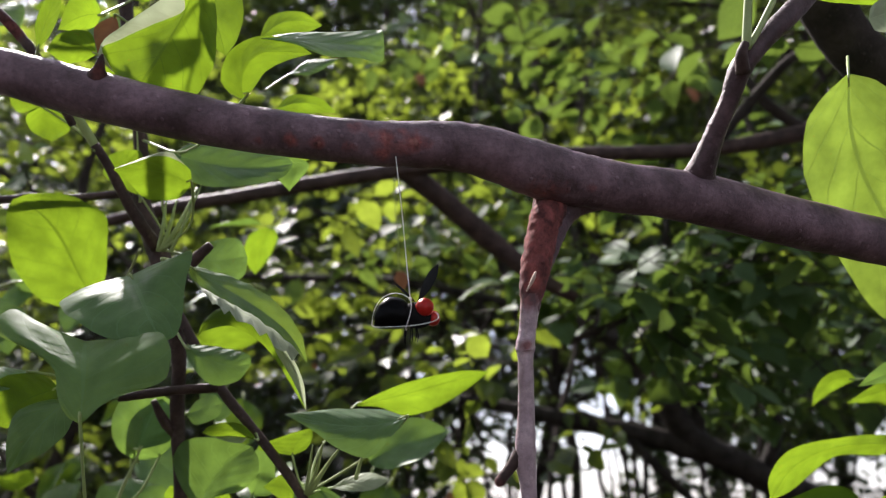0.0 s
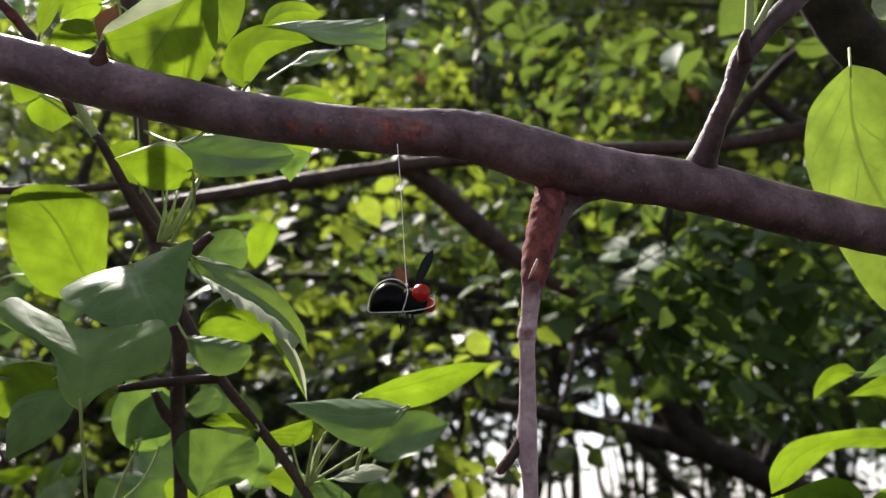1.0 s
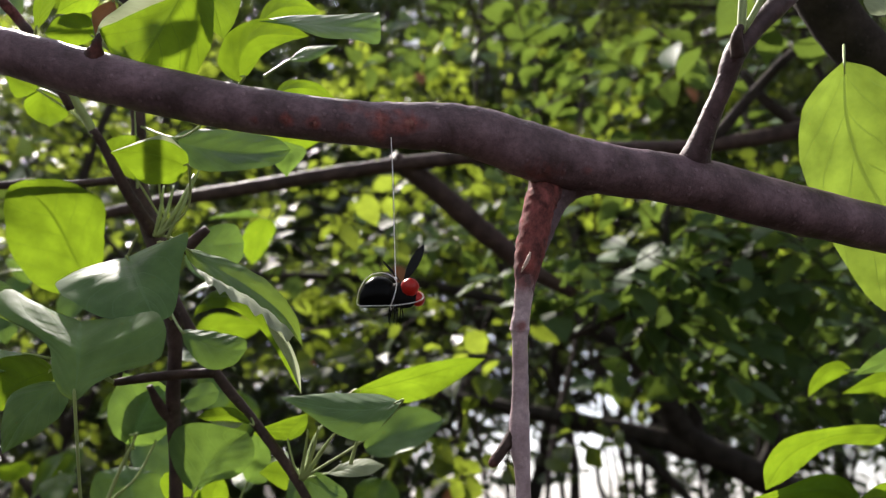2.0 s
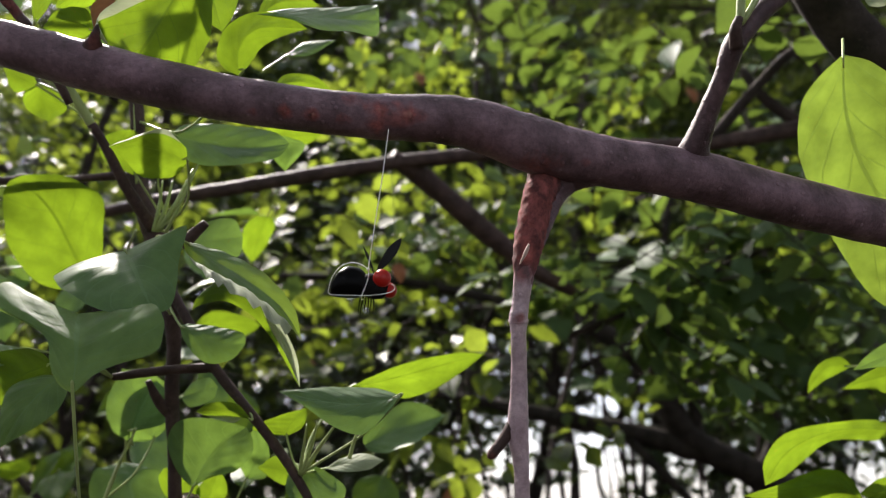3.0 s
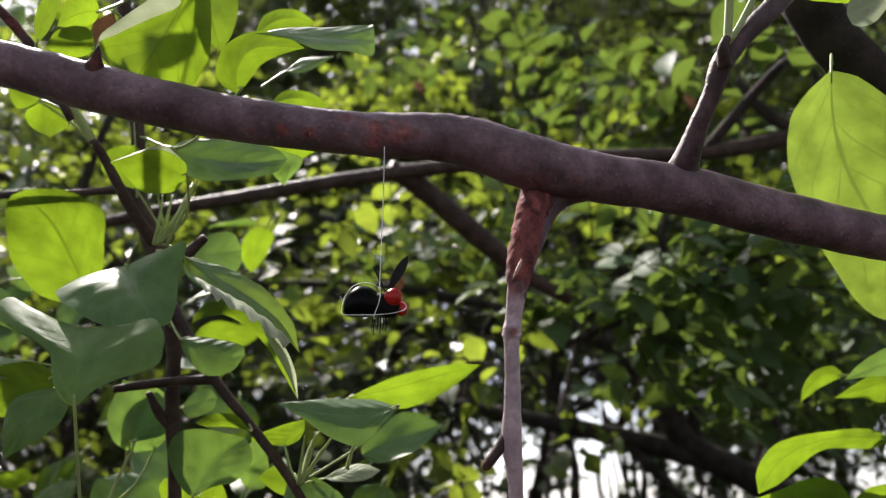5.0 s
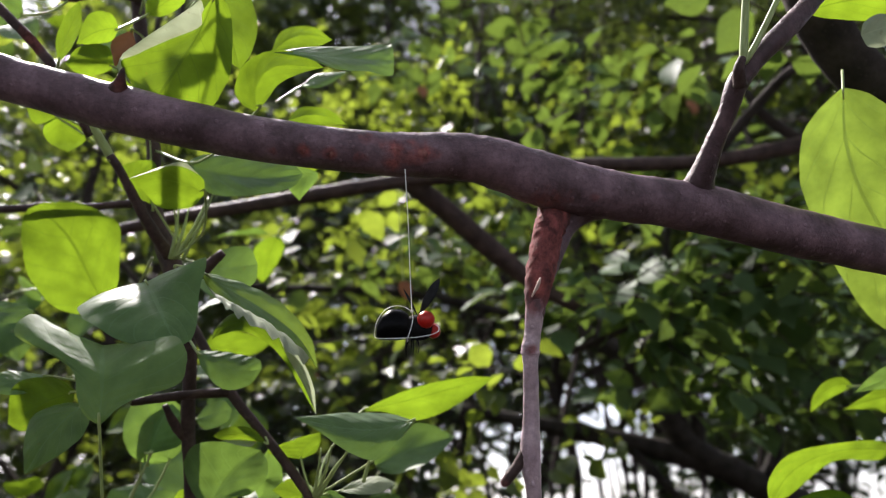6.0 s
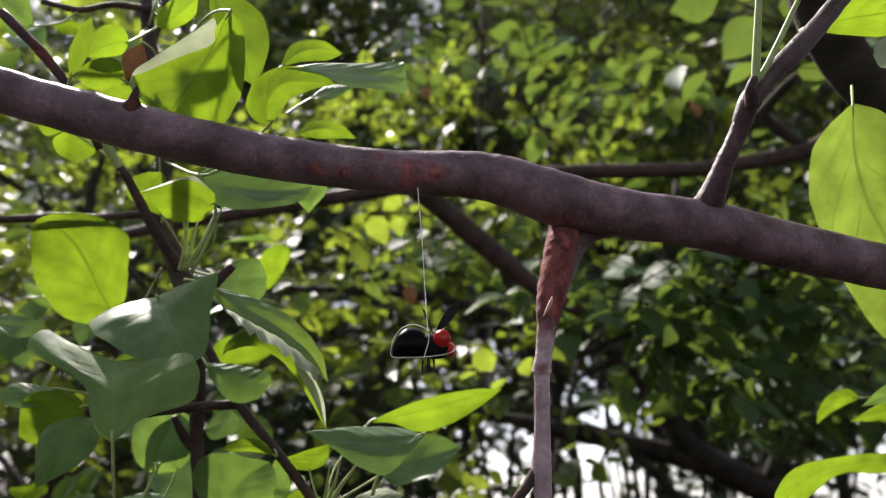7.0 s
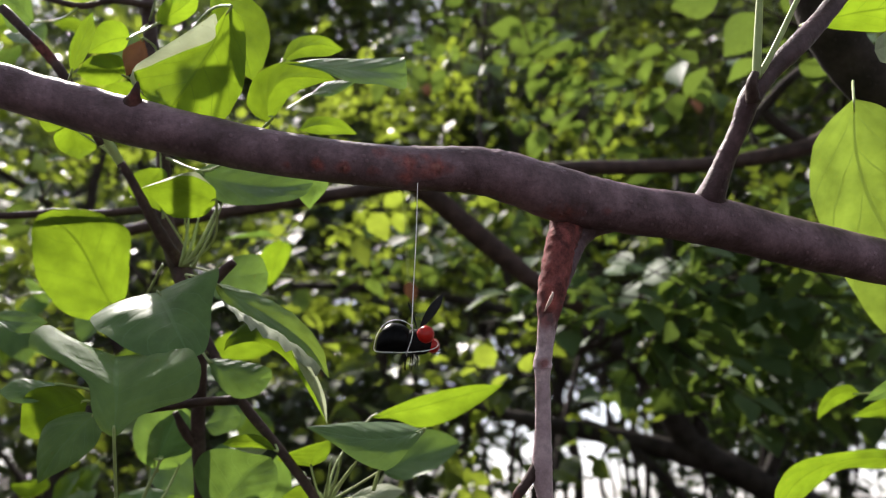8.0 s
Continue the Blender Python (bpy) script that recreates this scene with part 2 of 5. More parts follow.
def blade(length, width, fold=12, curl=20, droop=0.0, wave=0.06, shape=0.85, blunt=0.06, seed=0, twist=0.0, full=0.72, roll_back=0.0):
    """A leaf blade along +Y with its face to +Z: ovate, creased at the midrib, bent along its length, wavy at the rim."""
    bm = bmesh.new()
    uv = bm.loops.layers.uv.new("UV")
    rows, cols, grid, path = 26, 14, [], Vector((0, 0, 0))
    rnd, last = random.Random(seed), 0.0
    ph = rnd.uniform(0, 6)
    for i in range(rows + 1):
        s = 0.5 - 0.5 * math.cos(math.pi * i / rows)
        a = radians(curl) * (s - 0.5) + radians(droop) * s * s + radians(roll_back) * max(0, s - 0.62) / 0.38
        if i:
            path = path + Vector((0, math.cos(a), -math.sin(a))) * length * (s - last)
        last = s
        point = max(0.0, min(1.0, (s - 0.5) / 0.5)) if blunt < 0.15 else 0.0
        half = width * 0.5 * (math.sin(math.pi * min(1, s ** shape * 0.985 + 0.012)) ** (full + (1.15 - full) * point * point))
        half *= 1 + 0.06 * noise.noise(Vector((s * 6, seed * 2.3, 0))) + 0.025 * noise.noise(Vector((s * 22, seed * 1.1, 3)))
        if s > 0.86:
            half *= 1 - blunt * (s - 0.86) / 0.14
        tw = radians(twist) * (s - 0.5)
        row = []
        for j in range(cols + 1):
            u = 2 * j / cols - 1
            x, z = u * half, abs(u) ** 1.3 * half * math.tan(radians(fold))
            z += wave * width * (math.sin(s * 9 + ph + (2 if u > 0 else 0)) * u * u * 0.6 + noise.noise(Vector((u * 1.4, s * 3, seed * 1.7))) * 0.8)
            z += 0.004 * width * math.sin(6 * 2 * math.pi * (s - abs(u) * 0.35)) * abs(u)
            x, z = x * math.cos(tw) - z * math.sin(tw), x * math.sin(tw) + z * math.cos(tw)
            row.append(bm.verts.new(path + Vector((x, z * math.sin(a), z * math.cos(a)))))
        grid.append(row)
    for i in range(rows):
        for j in range(cols):
            fc = bm.faces.new((grid[i][j], grid[i][j + 1], grid[i + 1][j + 1], grid[i + 1][j]))
            for lp, (jj, ii) in zip(fc.loops, ((j, i), (j + 1, i), (j + 1, i + 1), (j, i + 1))):
                lp[uv].uv = (jj / cols, ii / rows)
    return bm, grid[-1][0].co.copy()


def leaf(parent, base, tip, width, face, mat=None, stalk=None, label="", **shape):
    """A leaf from base to tip whose upper side turns towards face; stalk: where its stalk leaves the wood."""
    base, tip, face = Vector(base), Vector(tip), Vector(face)
    length = (tip - base).length
    leaf.count += 1
    bm, _ = blade(length * 1.04, width, seed=leaf.count, **shape)
    ob = part("leaf", bm, mat or LEAF, parent, label)
    end = Vector([sum(v.co[i] for v in ob.data.vertices[-15:]) / 15 for i in range(3)])
    y = (tip - base).normalized()
    z = (face - y * face.dot(y)).normalized()
    local_y = end.normalized()
    local_z = (Vector((0, 0, 1)) - local_y * local_y.z).normalized()
    a = Matrix((y.cross(z), y, z)).transposed()
    b = Matrix((local_y.cross(local_z), local_y, local_z)).transposed()
    ob.matrix_basis = Matrix.Translation(base - parent.location) @ (a @ b.transposed()).to_4x4()
    if stalk is not None:
        s = ob.matrix_basis.inverted() @ (Vector(stalk) - parent.location)
        mid = s * 0.5 + Vector((0, -0.1 * s.length, 0.05 * s.length))
        part("stalk", tube(bmesh.new(), [(s, 0.0011), (mid, 0.0009), ((0, 0, 0), 0.0009), ((0, length * 0.04, 0.0), 0.0005)], 6, 5), STALK, ob)
    return ob


leaf.count = 0


def ease(knots, s):
    """A smooth line through knots (s, vector), sampled at s."""
    k = max(i for i in range(len(knots) - 1) if knots[i][0] <= s or i == 0)
    at = lambda i: knots[max(0, min(len(knots) - 1, i))]
    (s0, a), (s1, b) = at(k), at(k + 1)
    h, u = s1 - s0, (s - s0) / (s1 - s0)
    slope = lambda i: (at(i + 1)[1] - at(i - 1)[1]) / max(1e-6, at(i + 1)[0] - at(i - 1)[0])
    return a * (1 - 3 * u * u + 2 * u ** 3) + b * (3 * u * u - 2 * u ** 3) + slope(k) * h * (u - 2 * u * u + u ** 3) + slope(k + 1) * h * (u ** 3 - u * u)


def drape(parent, rib, left, right, face, mat, label="", stalk=None, flap=None, bulge=0.1, pillow=0.008, ruffle=0.0):
    """A limp leaf hung on a bent midrib. left and right: along the midrib (0 to 1), how wide that half is there, by how many
    degrees it stands up towards face, and how far it sweeps towards the tip. flap: a turned-over rim, pale, beyond one half."""
    leaf.count += 1
    seed, face, o = leaf.count, Vector(face), Vector(rib[0])
    pts = [Vector(p) - o for p in rib]
    spine = [(i / (len(pts) - 1), p) for i, p in enumerate(pts)]

    def local(s, width, tilt, sweep, way):
        ahead = (ease(spine, min(1, s + 0.02)) - ease(spine, max(0, s - 0.02))).normalized()
        up = (face - ahead * face.dot(ahead)).normalized()
        side = ahead.cross(up) * way
        return ease(spine, s) + side * width * math.cos(radians(tilt)) + up * width * math.sin(radians(tilt)) + ahead * sweep

    edges = []
    for way, half in ((-1, left), (1, right)):
        edges.append([(0.0, pts[0])] + [(s, local(s, w, a, c, way)) for s, w, a, c in half] + [(1.0, pts[-1])])
    over = None
    if flap:
        way = -1 if flap[0] == "left" else 1
        rim = edges[0 if way < 0 else 1]
        s0, s1 = flap[1][0][0], flap[1][-1][0]
        lo, hi = max(0, s0 - 0.1), min(1, s1 + 0.1)
        over = (way, lo, hi, [(lo, ease(rim, lo))] + [(s, local(s, w, a, c, way)) for s, w, a, c in flap[1]] + [(hi, ease(rim, hi))])
    bm = bmesh.new()
    uv = bm.loops.layers.uv.new("UV")
    rows, cols, grid = 34, 9, []
    for i in range(rows + 1):
        s = 0.5 - 0.5 * math.cos(math.pi * i / rows)
        r, row = ease(spine, s), []
        for way, edge in ((-1, edges[0]), (1, edges[1])):
            e = ease(edge, s)
            width = (e - r).length
            ahead = ease(spine, min(1, s + 0.02)) - ease(spine, max(0, s - 0.02))
            up = ahead.cross(e - r) * -way
            up = up.normalized() if up.length > 1e-9 else face.normalized()
            if up.dot(face) < 0 and up.dot(face) < -0.5:
                up = -up
            e = r + (e - r) * (1 + 0.035 * noise.noise(Vector((s * 7, seed * 1.3, way))) + 0.015 * noise.noise(Vector((s * 23, seed, way))))
            e += up * ruffle * width * 0.25 * math.sin(s * 42 + seed)
            half = []
            for j in range(cols + 1):
                u = j / cols
                z = bulge * width * 1.6 * u * (1 - u) + pillow * min(width, 0.04) * 2.2 * math.sin(2 * math.pi * (6 * s - 1.7 * u)) * math.sin(math.pi * min(1, u * 1.15)) + 0.05 * width * u * noise.noise(Vector((u * 2, s * 4, seed * 1.9)))
                half.append(r + (e - r) * u + up * z)
            row.append(half)
        line = row[0][:0:-1] + row[1]
        coords = [0.5 - 0.5 * (cols - j) / cols for j in range(2 * cols + 1)]
        if over and over[1] <= s <= over[2]:
            outer = ease(over[3], s)
            edge = line[0] if over[0] < 0 else line[-1]
            lift = Vector((0, -0.35, 0.6)) * (outer - edge).length * 0.3
            strip = [edge.lerp(outer, k / 4) + lift * math.sin(math.pi * k / 4) * 0.6 + lift * ruffle * 3 * math.sin(s * 55 + k) * k / 4 for k in range(1, 5)]
        else:
            edge = line[0] if over and over[0] < 0 else line[-1]
            strip = [edge.copy() for k in range(4)] if over else []
        if over and over[0] < 0:
            line = strip[::-1] + line
        else:
            line = line + strip
        grid.append([bm.verts.new(p) for p in line])
    first = 4 if over and over[0] < 0 else 0
    for i in range(rows):
        for j in range(len(grid[0]) - 1):
            fc = bm.faces.new((grid[i][j], grid[i][j + 1], grid[i + 1][j + 1], grid[i + 1][j]))
            fc.material_index = 1 if j < first or j >= first + 2 * cols else 0
            for lp, (jj, ii) in zip(fc.loops, ((j, i), (j + 1, i), (j + 1, i + 1), (j, i + 1))):
                lp[uv].uv = ((jj - first) / (2 * cols), 0.5 - 0.5 * math.cos(math.pi * ii / rows))
    bmesh.ops.remove_doubles(bm, verts=bm.verts, dist=0.00002)
    ob = part("leaf", bm, mat, parent, label)
    if over:
        ob.data.materials.append(LEAF_RIM)
    ob.location = o - Vector(parent.location)
    if stalk is not None:
        s = Vector(stalk) - o
        mid = s * 0.5 - (pts[1] - pts[0]).normalized() * 0.12 * s.length
        part("stalk", tube(bmesh.new(), [(s, 0.0011), (mid, 0.0009), ((0, 0, 0), 0.0009), (pts[1] * 0.25, 0.0005)], 6, 5), STALK, ob)
    return ob


def thing(name, at, label, category, group="", kind=""):
    ob = new(name)
    ob.empty_display_size = 0.1
    ob.location = at
    return tagged(ob, label, category, group, kind)


# ---- ground ----
def make_ground():
    bm = bmesh.new()
    n, reach = 48, 400.0
    vs = {}
    for i in range(n + 1):
        for j in range(n + 1):
            x, y = [math.copysign(abs(2 * k / n - 1) ** 3, 2 * k / n - 1) * reach for k in (i, j)]
            vs[i, j] = bm.verts.new((x, y, 0.04 * noise.noise(Vector((x, y, 0)) * 0.8) if abs(x) + abs(y) < 40 else 0))
    for i in range(n):
        for j in range(n):
            bm.faces.new((vs[i, j], vs[i + 1, j], vs[i + 1, j + 1], vs[i, j + 1]))
    ob = part("ground", bm, ground_material(), None)
    tagged(ob, "brown leaf litter over woodland soil", "ground", kind="structure")


make_ground()


# ---- the tree whose branch crosses the view ----
def make_branch_tree():
    t = thing("tree", (0.86, 0.72, 0), "small tree with smooth purplish-brown bark and wide light-green leaves", "tree")
    branch("trunk", t, [((0.86, 0.72, -0.05), 0.075), ((0.83, 0.7, 0.7), 0.06), ((0.8, 0.68, 1.3), 0.055), ((0.84, 0.72, 2.0), 0.045), ((0.8, 0.75, 2.9), 0.03)], BARK_FAR, 16, 10, 0.06)
    # two of them scraped down to the pink
    scars = [((-0.0386, 0.3644, 1.7498), 0.0105), ((-0.0236, 0.3646, 1.7481), 0.0090), ((-0.0306, 0.3641, 1.7533), 0.0060), ((-0.0307, 0.357, 1.744), 0.018), ((-0.043, 0.356, 1.7511), 0.013), ((-0.0169, 0.358, 1.7452), 0.012), ((-0.0233, 0.3576, 1.754), 0.01), ((-0.055, 0.3589, 1.7548), 0.009), ((-0.0581, 0.361, 1.7415), 0.009), ((-0.0031, 0.3646, 1.7398), 0.008), ((-0.0399, 0.3643, 1.7391), 0.011), ((0.0767, 0.3865, 1.7292), 0.008), ((-0.1856, 0.3359, 1.7665), 0.01),
             ((0.0507, 0.383, 1.7211), 0.022), ((-0.0749, 0.3599, 1.744), 0.008), ((-0.0887, 0.3591, 1.7458), 0.007), ((-0.1071, 0.359, 1.7454), 0.006)]
    branch("main_branch", t, [
        ((0.8, 0.69, 1.62), 0.0184), ((0.4285, 0.4947, 1.7122), 0.0177), ((0.2826, 0.4608, 1.7252), 0.015), ((0.209, 0.4393, 1.7316), 0.0156),
        ((0.1455, 0.4189, 1.7382), 0.0156), ((0.0969, 0.4062, 1.7399), 0.0144), ((0.0558, 0.3964, 1.7434), 0.0165), ((0.0191, 0.3843, 1.7505), 0.0149),
        ((-0.0067, 0.3787, 1.7525), 0.0137), ((-0.0525, 0.3737, 1.7517), 0.0126), ((-0.122, 0.3644, 1.756), 0.0128), ((-0.1946, 0.3557, 1.7688), 0.0135),
        ((-0.2447, 0.3501, 1.7801), 0.0126), ((-0.2804, 0.3447, 1.7881), 0.0123), ((-0.3421, 0.3394, 1.8014), 0.0111)], BARK, 40, 14, 0.055, scars,
        "smooth purplish-brown bark with rust-red scrapes", seed=1)
    branch("hanging_twig", t, [
        ((0.0607, 0.4133, 1.7552), 0.0084), ((0.0581, 0.4113, 1.74), 0.0103), ((0.0542, 0.4054, 1.7265), 0.01), ((0.0498, 0.4006, 1.7131), 0.0089), ((0.0461, 0.3983, 1.6956), 0.0086), ((0.043, 0.3976, 1.6802), 0.0076),
        ((0.0409, 0.4004, 1.6646), 0.0055), ((0.0399, 0.4048, 1.6479), 0.0035)], BARK_STUB, 32, 12, 0.045,
        [((0.0493, 0.3852, 1.7144), 0.055), ((0.045, 0.386, 1.6945), 0.05), ((0.0417, 0.3861, 1.6766), 0.02)], "thick stub of a twig with torn rust-red bark", seed=2, wrinkle=0.1)
    branch("hanging_twig", t, [
        ((0.0436, 0.3961, 1.6848), 0.0044), ((0.0411, 0.3984, 1.6673), 0.0054), ((0.0398, 0.4028, 1.6539), 0.0047), ((0.0386, 0.4045, 1.6453), 0.0053), ((0.0386, 0.4053, 1.6429), 0.0056), ((0.0387, 0.4066, 1.6387), 0.0044), ((0.0395, 0.4165, 1.6091), 0.0047), ((0.0393, 0.4238, 1.5868), 0.0059),
        ((0.0415, 0.4302, 1.5675), 0.0044), ((0.0435, 0.443, 1.529), 0.0041), ((0.047, 0.4617, 1.4726), 0.0031)], BARK_PALE, 24, 10, 0.07,
        [((0.041, 0.3969, 1.6718), 0.02), ((0.0386, 0.4, 1.6441), 0.0075)], "thin pale pinkish-grey twig", seed=22)
    branch("bark_strip", t, [((0.0382, 0.3885, 1.6713), 0.0003), ((0.0413, 0.3850, 1.6769), 0.0011), ((0.0429, 0.3840, 1.6813), 0.0005)], STRIP, 8, 6, 0.15, label="torn pale strip of bark", seed=33)
    branch("branch_collar", t, [((0.1087, 0.4133, 1.7433), 0.0068), ((0.0879, 0.4116, 1.7406), 0.0115), ((0.0721, 0.4107, 1.7356), 0.0115), ((0.0619, 0.41, 1.7235), 0.0079), ((0.0558, 0.4081, 1.708), 0.0061), ((0.0506, 0.4055, 1.6914), 0.0045), ((0.0475, 0.4053, 1.6778), 0.0019)], BARK, 20, 10, 0.07, [((0.051, 0.3943, 1.7045), 0.012)], "smooth swelling where a twig leaves the branch", seed=9)
    branch("spur", t, [((0.038, 0.4225, 1.5906), 0.0041), ((0.0315, 0.4243, 1.5815), 0.0031), ((0.0254, 0.4257, 1.5736), 0.0028), ((0.0236, 0.4264, 1.5712), 0.0013)], BARK_TWIG, 12, 6, 0.1,
           [((0.0254, 0.4257, 1.5736), 0.006)], seed=3)
    branch("side_limb", t, [
        ((0.1459, 0.4304, 1.7417), 0.0088), ((0.145, 0.4186, 1.7463), 0.0122), ((0.1456, 0.407, 1.7536), 0.0082), ((0.1499, 0.3941, 1.7683), 0.006), ((0.1554, 0.3812, 1.7834), 0.0055), ((0.1603, 0.3703, 1.7991), 0.0064),
        ((0.1714, 0.366, 1.8125), 0.0057), ((0.1872, 0.3632, 1.8286), 0.0064), ((0.2063, 0.3656, 1.8501), 0.0058), ((0.2376, 0.3649, 1.8884), 0.0054)], BARK_LIMB, 24, 10, 0.07, (), seed=4)
    branch("spur", t, [((-0.1975, 0.3585, 1.768), 0.009), ((-0.1937, 0.3495, 1.7732), 0.008), ((-0.1918, 0.345, 1.7762), 0.0052), ((-0.1903, 0.3422, 1.7786), 0.003), ((-0.189, 0.3399, 1.7821), 0.0018), ((-0.1884, 0.339, 1.7849), 0.0006)], BARK_TWIG, 12, 6, 0.12,
           [((-0.1881, 0.3379, 1.7745), 0.012)], "short woody spur, rust-red at its tip", seed=5)
    branch("spur", t, [((0.1591, 0.3663, 1.7939), 0.0044), ((0.1564, 0.3583, 1.8004), 0.0032), ((0.1585, 0.3564, 1.8064), 0.0022)], BARK_TWIG, 10, 6, 0.1, seed=6)
    branch("upper_limb", t, [
        ((0.82, 0.72, 1.75), 0.03), ((0.5015, 0.6496, 1.8373), 0.026), ((0.4249, 0.6107, 1.8823), 0.0232), ((0.3622, 0.5753, 1.9171), 0.022), ((0.3246, 0.5542, 1.9447), 0.0217), ((0.2974, 0.5327, 1.9737), 0.0208),
        ((0.2775, 0.5148, 2.0271), 0.018)], BARK_FAR, 20, 8, 0.08, seed=7)
    # stalks and leaves on the side limb
    leaf(t, (0.1624, 0.3453, 1.8576), (0.1525, 0.3366, 1.9354), 0.0484, (0.3, -0.8, 0.4), LEAF)
    leaf(t, (0.1884, 0.3549, 1.8574), (0.2336, 0.3521, 1.927), 0.042, (-0.2, -0.7, 0.6), LEAF)
    branch("stalk", t, [((0.1596, 0.3595, 1.8041), 0.0025), ((0.1604, 0.3562, 1.8175), 0.0025), ((0.1624, 0.3451, 1.8582), 0.0019)], STALK, 10, 6, 0.04)
    branch("stalk", t, [((0.1613, 0.36, 1.806), 0.0019), ((0.1692, 0.3581, 1.819), 0.0019), ((0.1891, 0.3547, 1.858), 0.0016)], STALK, 10, 6, 0.04)
    # leaves past the end of the branch, lit from behind
    drape(t, [(0.2641, 0.4478, 1.8423), (0.2686, 0.4638, 1.8103), (0.284, 0.4841, 1.7814), (0.3097, 0.5084, 1.7572), (0.3431, 0.5393, 1.729), (0.3759, 0.5788, 1.6912)],
          [(0.06, 0.0183, 3, 0.0042), (0.2, 0.0327, 0, -0.0054), (0.42, 0.0366, -2, -0.0183), (0.65, 0.0399, 1, -0.0113), (0.85, 0.0348, 1, 0.0083)],
          [(0.06, 0.0185, -28, -0.0037), (0.25, 0.045, -15, 0.001), (0.55, 0.0518, -6, 0.029), (0.82, 0.033, -4, 0.0271)], (-0.2, 0.6, 0.78), LEAF_PALE, 'broad leaf glowing light green against the light', stalk=(0.2962, 0.5036, 1.8817), bulge=0.08)
    drape(t, [(0.3683, 0.6356, 1.611), (0.3302, 0.6243, 1.6114), (0.2933, 0.6152, 1.6056), (0.2664, 0.6198, 1.5907), (0.2524, 0.633, 1.5664)],
          [(0.15, 0.0071, 54, -0.0015), (0.42, 0.0077, 35, 0.0022), (0.68, 0.0177, 12, 0.0019), (0.87, 0.0137, -7, -0.0024)],
          [(0.15, 0.0108, -24, -0.0058), (0.42, 0.0133, -11, -0.0057), (0.62, 0.0221, -5, -0.0028), (0.84, 0.0174, 10, 0.0055)], (0.1, 0.4, 0.9), LEAF, 'drooping light-green leaf with a curled tip', stalk=(0.5, 0.62, 1.62), bulge=0.16)
    drape(t, [(0.3188, 0.6116, 1.5545), (0.297, 0.607, 1.5673), (0.2714, 0.6127, 1.5647), (0.2315, 0.6248, 1.5582)],
          [(0.2, 0.0097, 14, 0.0087), (0.5, 0.0143, 22, -0.0018), (0.8, 0.0055, 23, -0.0002)],
          [(0.2, 0.0135, 7, -0.0128), (0.6, 0.021, -13, 0.0087)], (0.1, 0.45, 0.88), LEAF, 'light-green leaf against the light', stalk=(0.5, 0.6, 1.55), bulge=0.16)
    drape(t, [(0.3396, 0.5736, 1.5742), (0.328, 0.5754, 1.5684), (0.3175, 0.5824, 1.5628), (0.3038, 0.5882, 1.5605)],
          [(0.3, 0.0098, 6, 0.0009), (0.7, 0.0109, 17, -0.0001)],
          [(0.3, 0.0186, -4, 0.0049), (0.7, 0.0157, -2, 0.0027)], (0.1, 0.45, 0.88), LEAF, stalk=(0.5, 0.58, 1.6))
    drape(t, [(0.3584, 0.6785, 1.6711), (0.3436, 0.6779, 1.6724), (0.3293, 0.6804, 1.6645), (0.3191, 0.6859, 1.6475)],
          [(0.25, 0.0086, 9, 0.0029), (0.6, 0.0103, 4, -0.002), (0.85, 0.007, -9, -0.0026)],
          [(0.3, 0.01, -14, -0.0038), (0.65, 0.0111, -4, -0.0003), (0.87, 0.0054, 17, 0.0013)], (0.1, 0.45, 0.88), LEAF, stalk=(0.52, 0.78, 1.7), bulge=0.15)
    drape(t, [(0.3839, 0.6403, 1.6606), (0.3653, 0.6412, 1.6571), (0.3477, 0.6446, 1.6522), (0.3314, 0.6495, 1.6464)],
          [(0.25, 0.0136, 22, -0.0045), (0.65, 0.0083, 17, -0.0055)],
          [(0.25, 0.0201, -19, -0.0058), (0.65, 0.0111, -9, -0.0032)], (0.1, 0.45, 0.88), LEAF, 'light-green leaf against the light', stalk=(0.55, 0.72, 1.7), bulge=0.12)
    drape(t, [(0.3587, 0.5727, 1.6723), (0.3433, 0.575, 1.6647), (0.3264, 0.5768, 1.6586), (0.3098, 0.5844, 1.651)],
          [(0.3, 0.0091, -70, 0.0042), (0.7, 0.0049, -66, 0.0022)],
          [(0.3, 0.0105, 70, -0.0013), (0.7, 0.0069, 79, 0.0015)], (0, -0.6, 0.8), LEAF_OLD, stalk=(0.55, 0.7, 1.75))
    drape(t, [(0.2211, 0.3445, 1.8138), (0.2284, 0.3437, 1.8163), (0.2363, 0.343, 1.8189), (0.2465, 0.342, 1.8221)],
          [(0.15, 0.0066, 36, 0.0013), (0.5, 0.0085, 41, 0.0035)],
          [(0.15, 0.0077, -39, -0.0029), (0.5, 0.0107, -32, -0.0012)], (0, -0.8, 0.6), LEAF_RIM, 'small pale-green leaf')
    drape(t, [(0.2359, 0.4341, 1.8928), (0.2592, 0.4278, 1.8969), (0.2879, 0.422, 1.8996), (0.3228, 0.4188, 1.9106)],
          [(0.2, 0.0123, 13, 0.0053), (0.6, 0.021, 15, 0.0149)],
          [(0.2, 0.0127, -9, -0.0089), (0.6, 0.0203, 19, -0.0044)], (0, 0.55, 0.83), LEAF, 'light-green leaf against the light', stalk=(0.2063, 0.3656, 1.8501))
    return t


make_branch_tree()


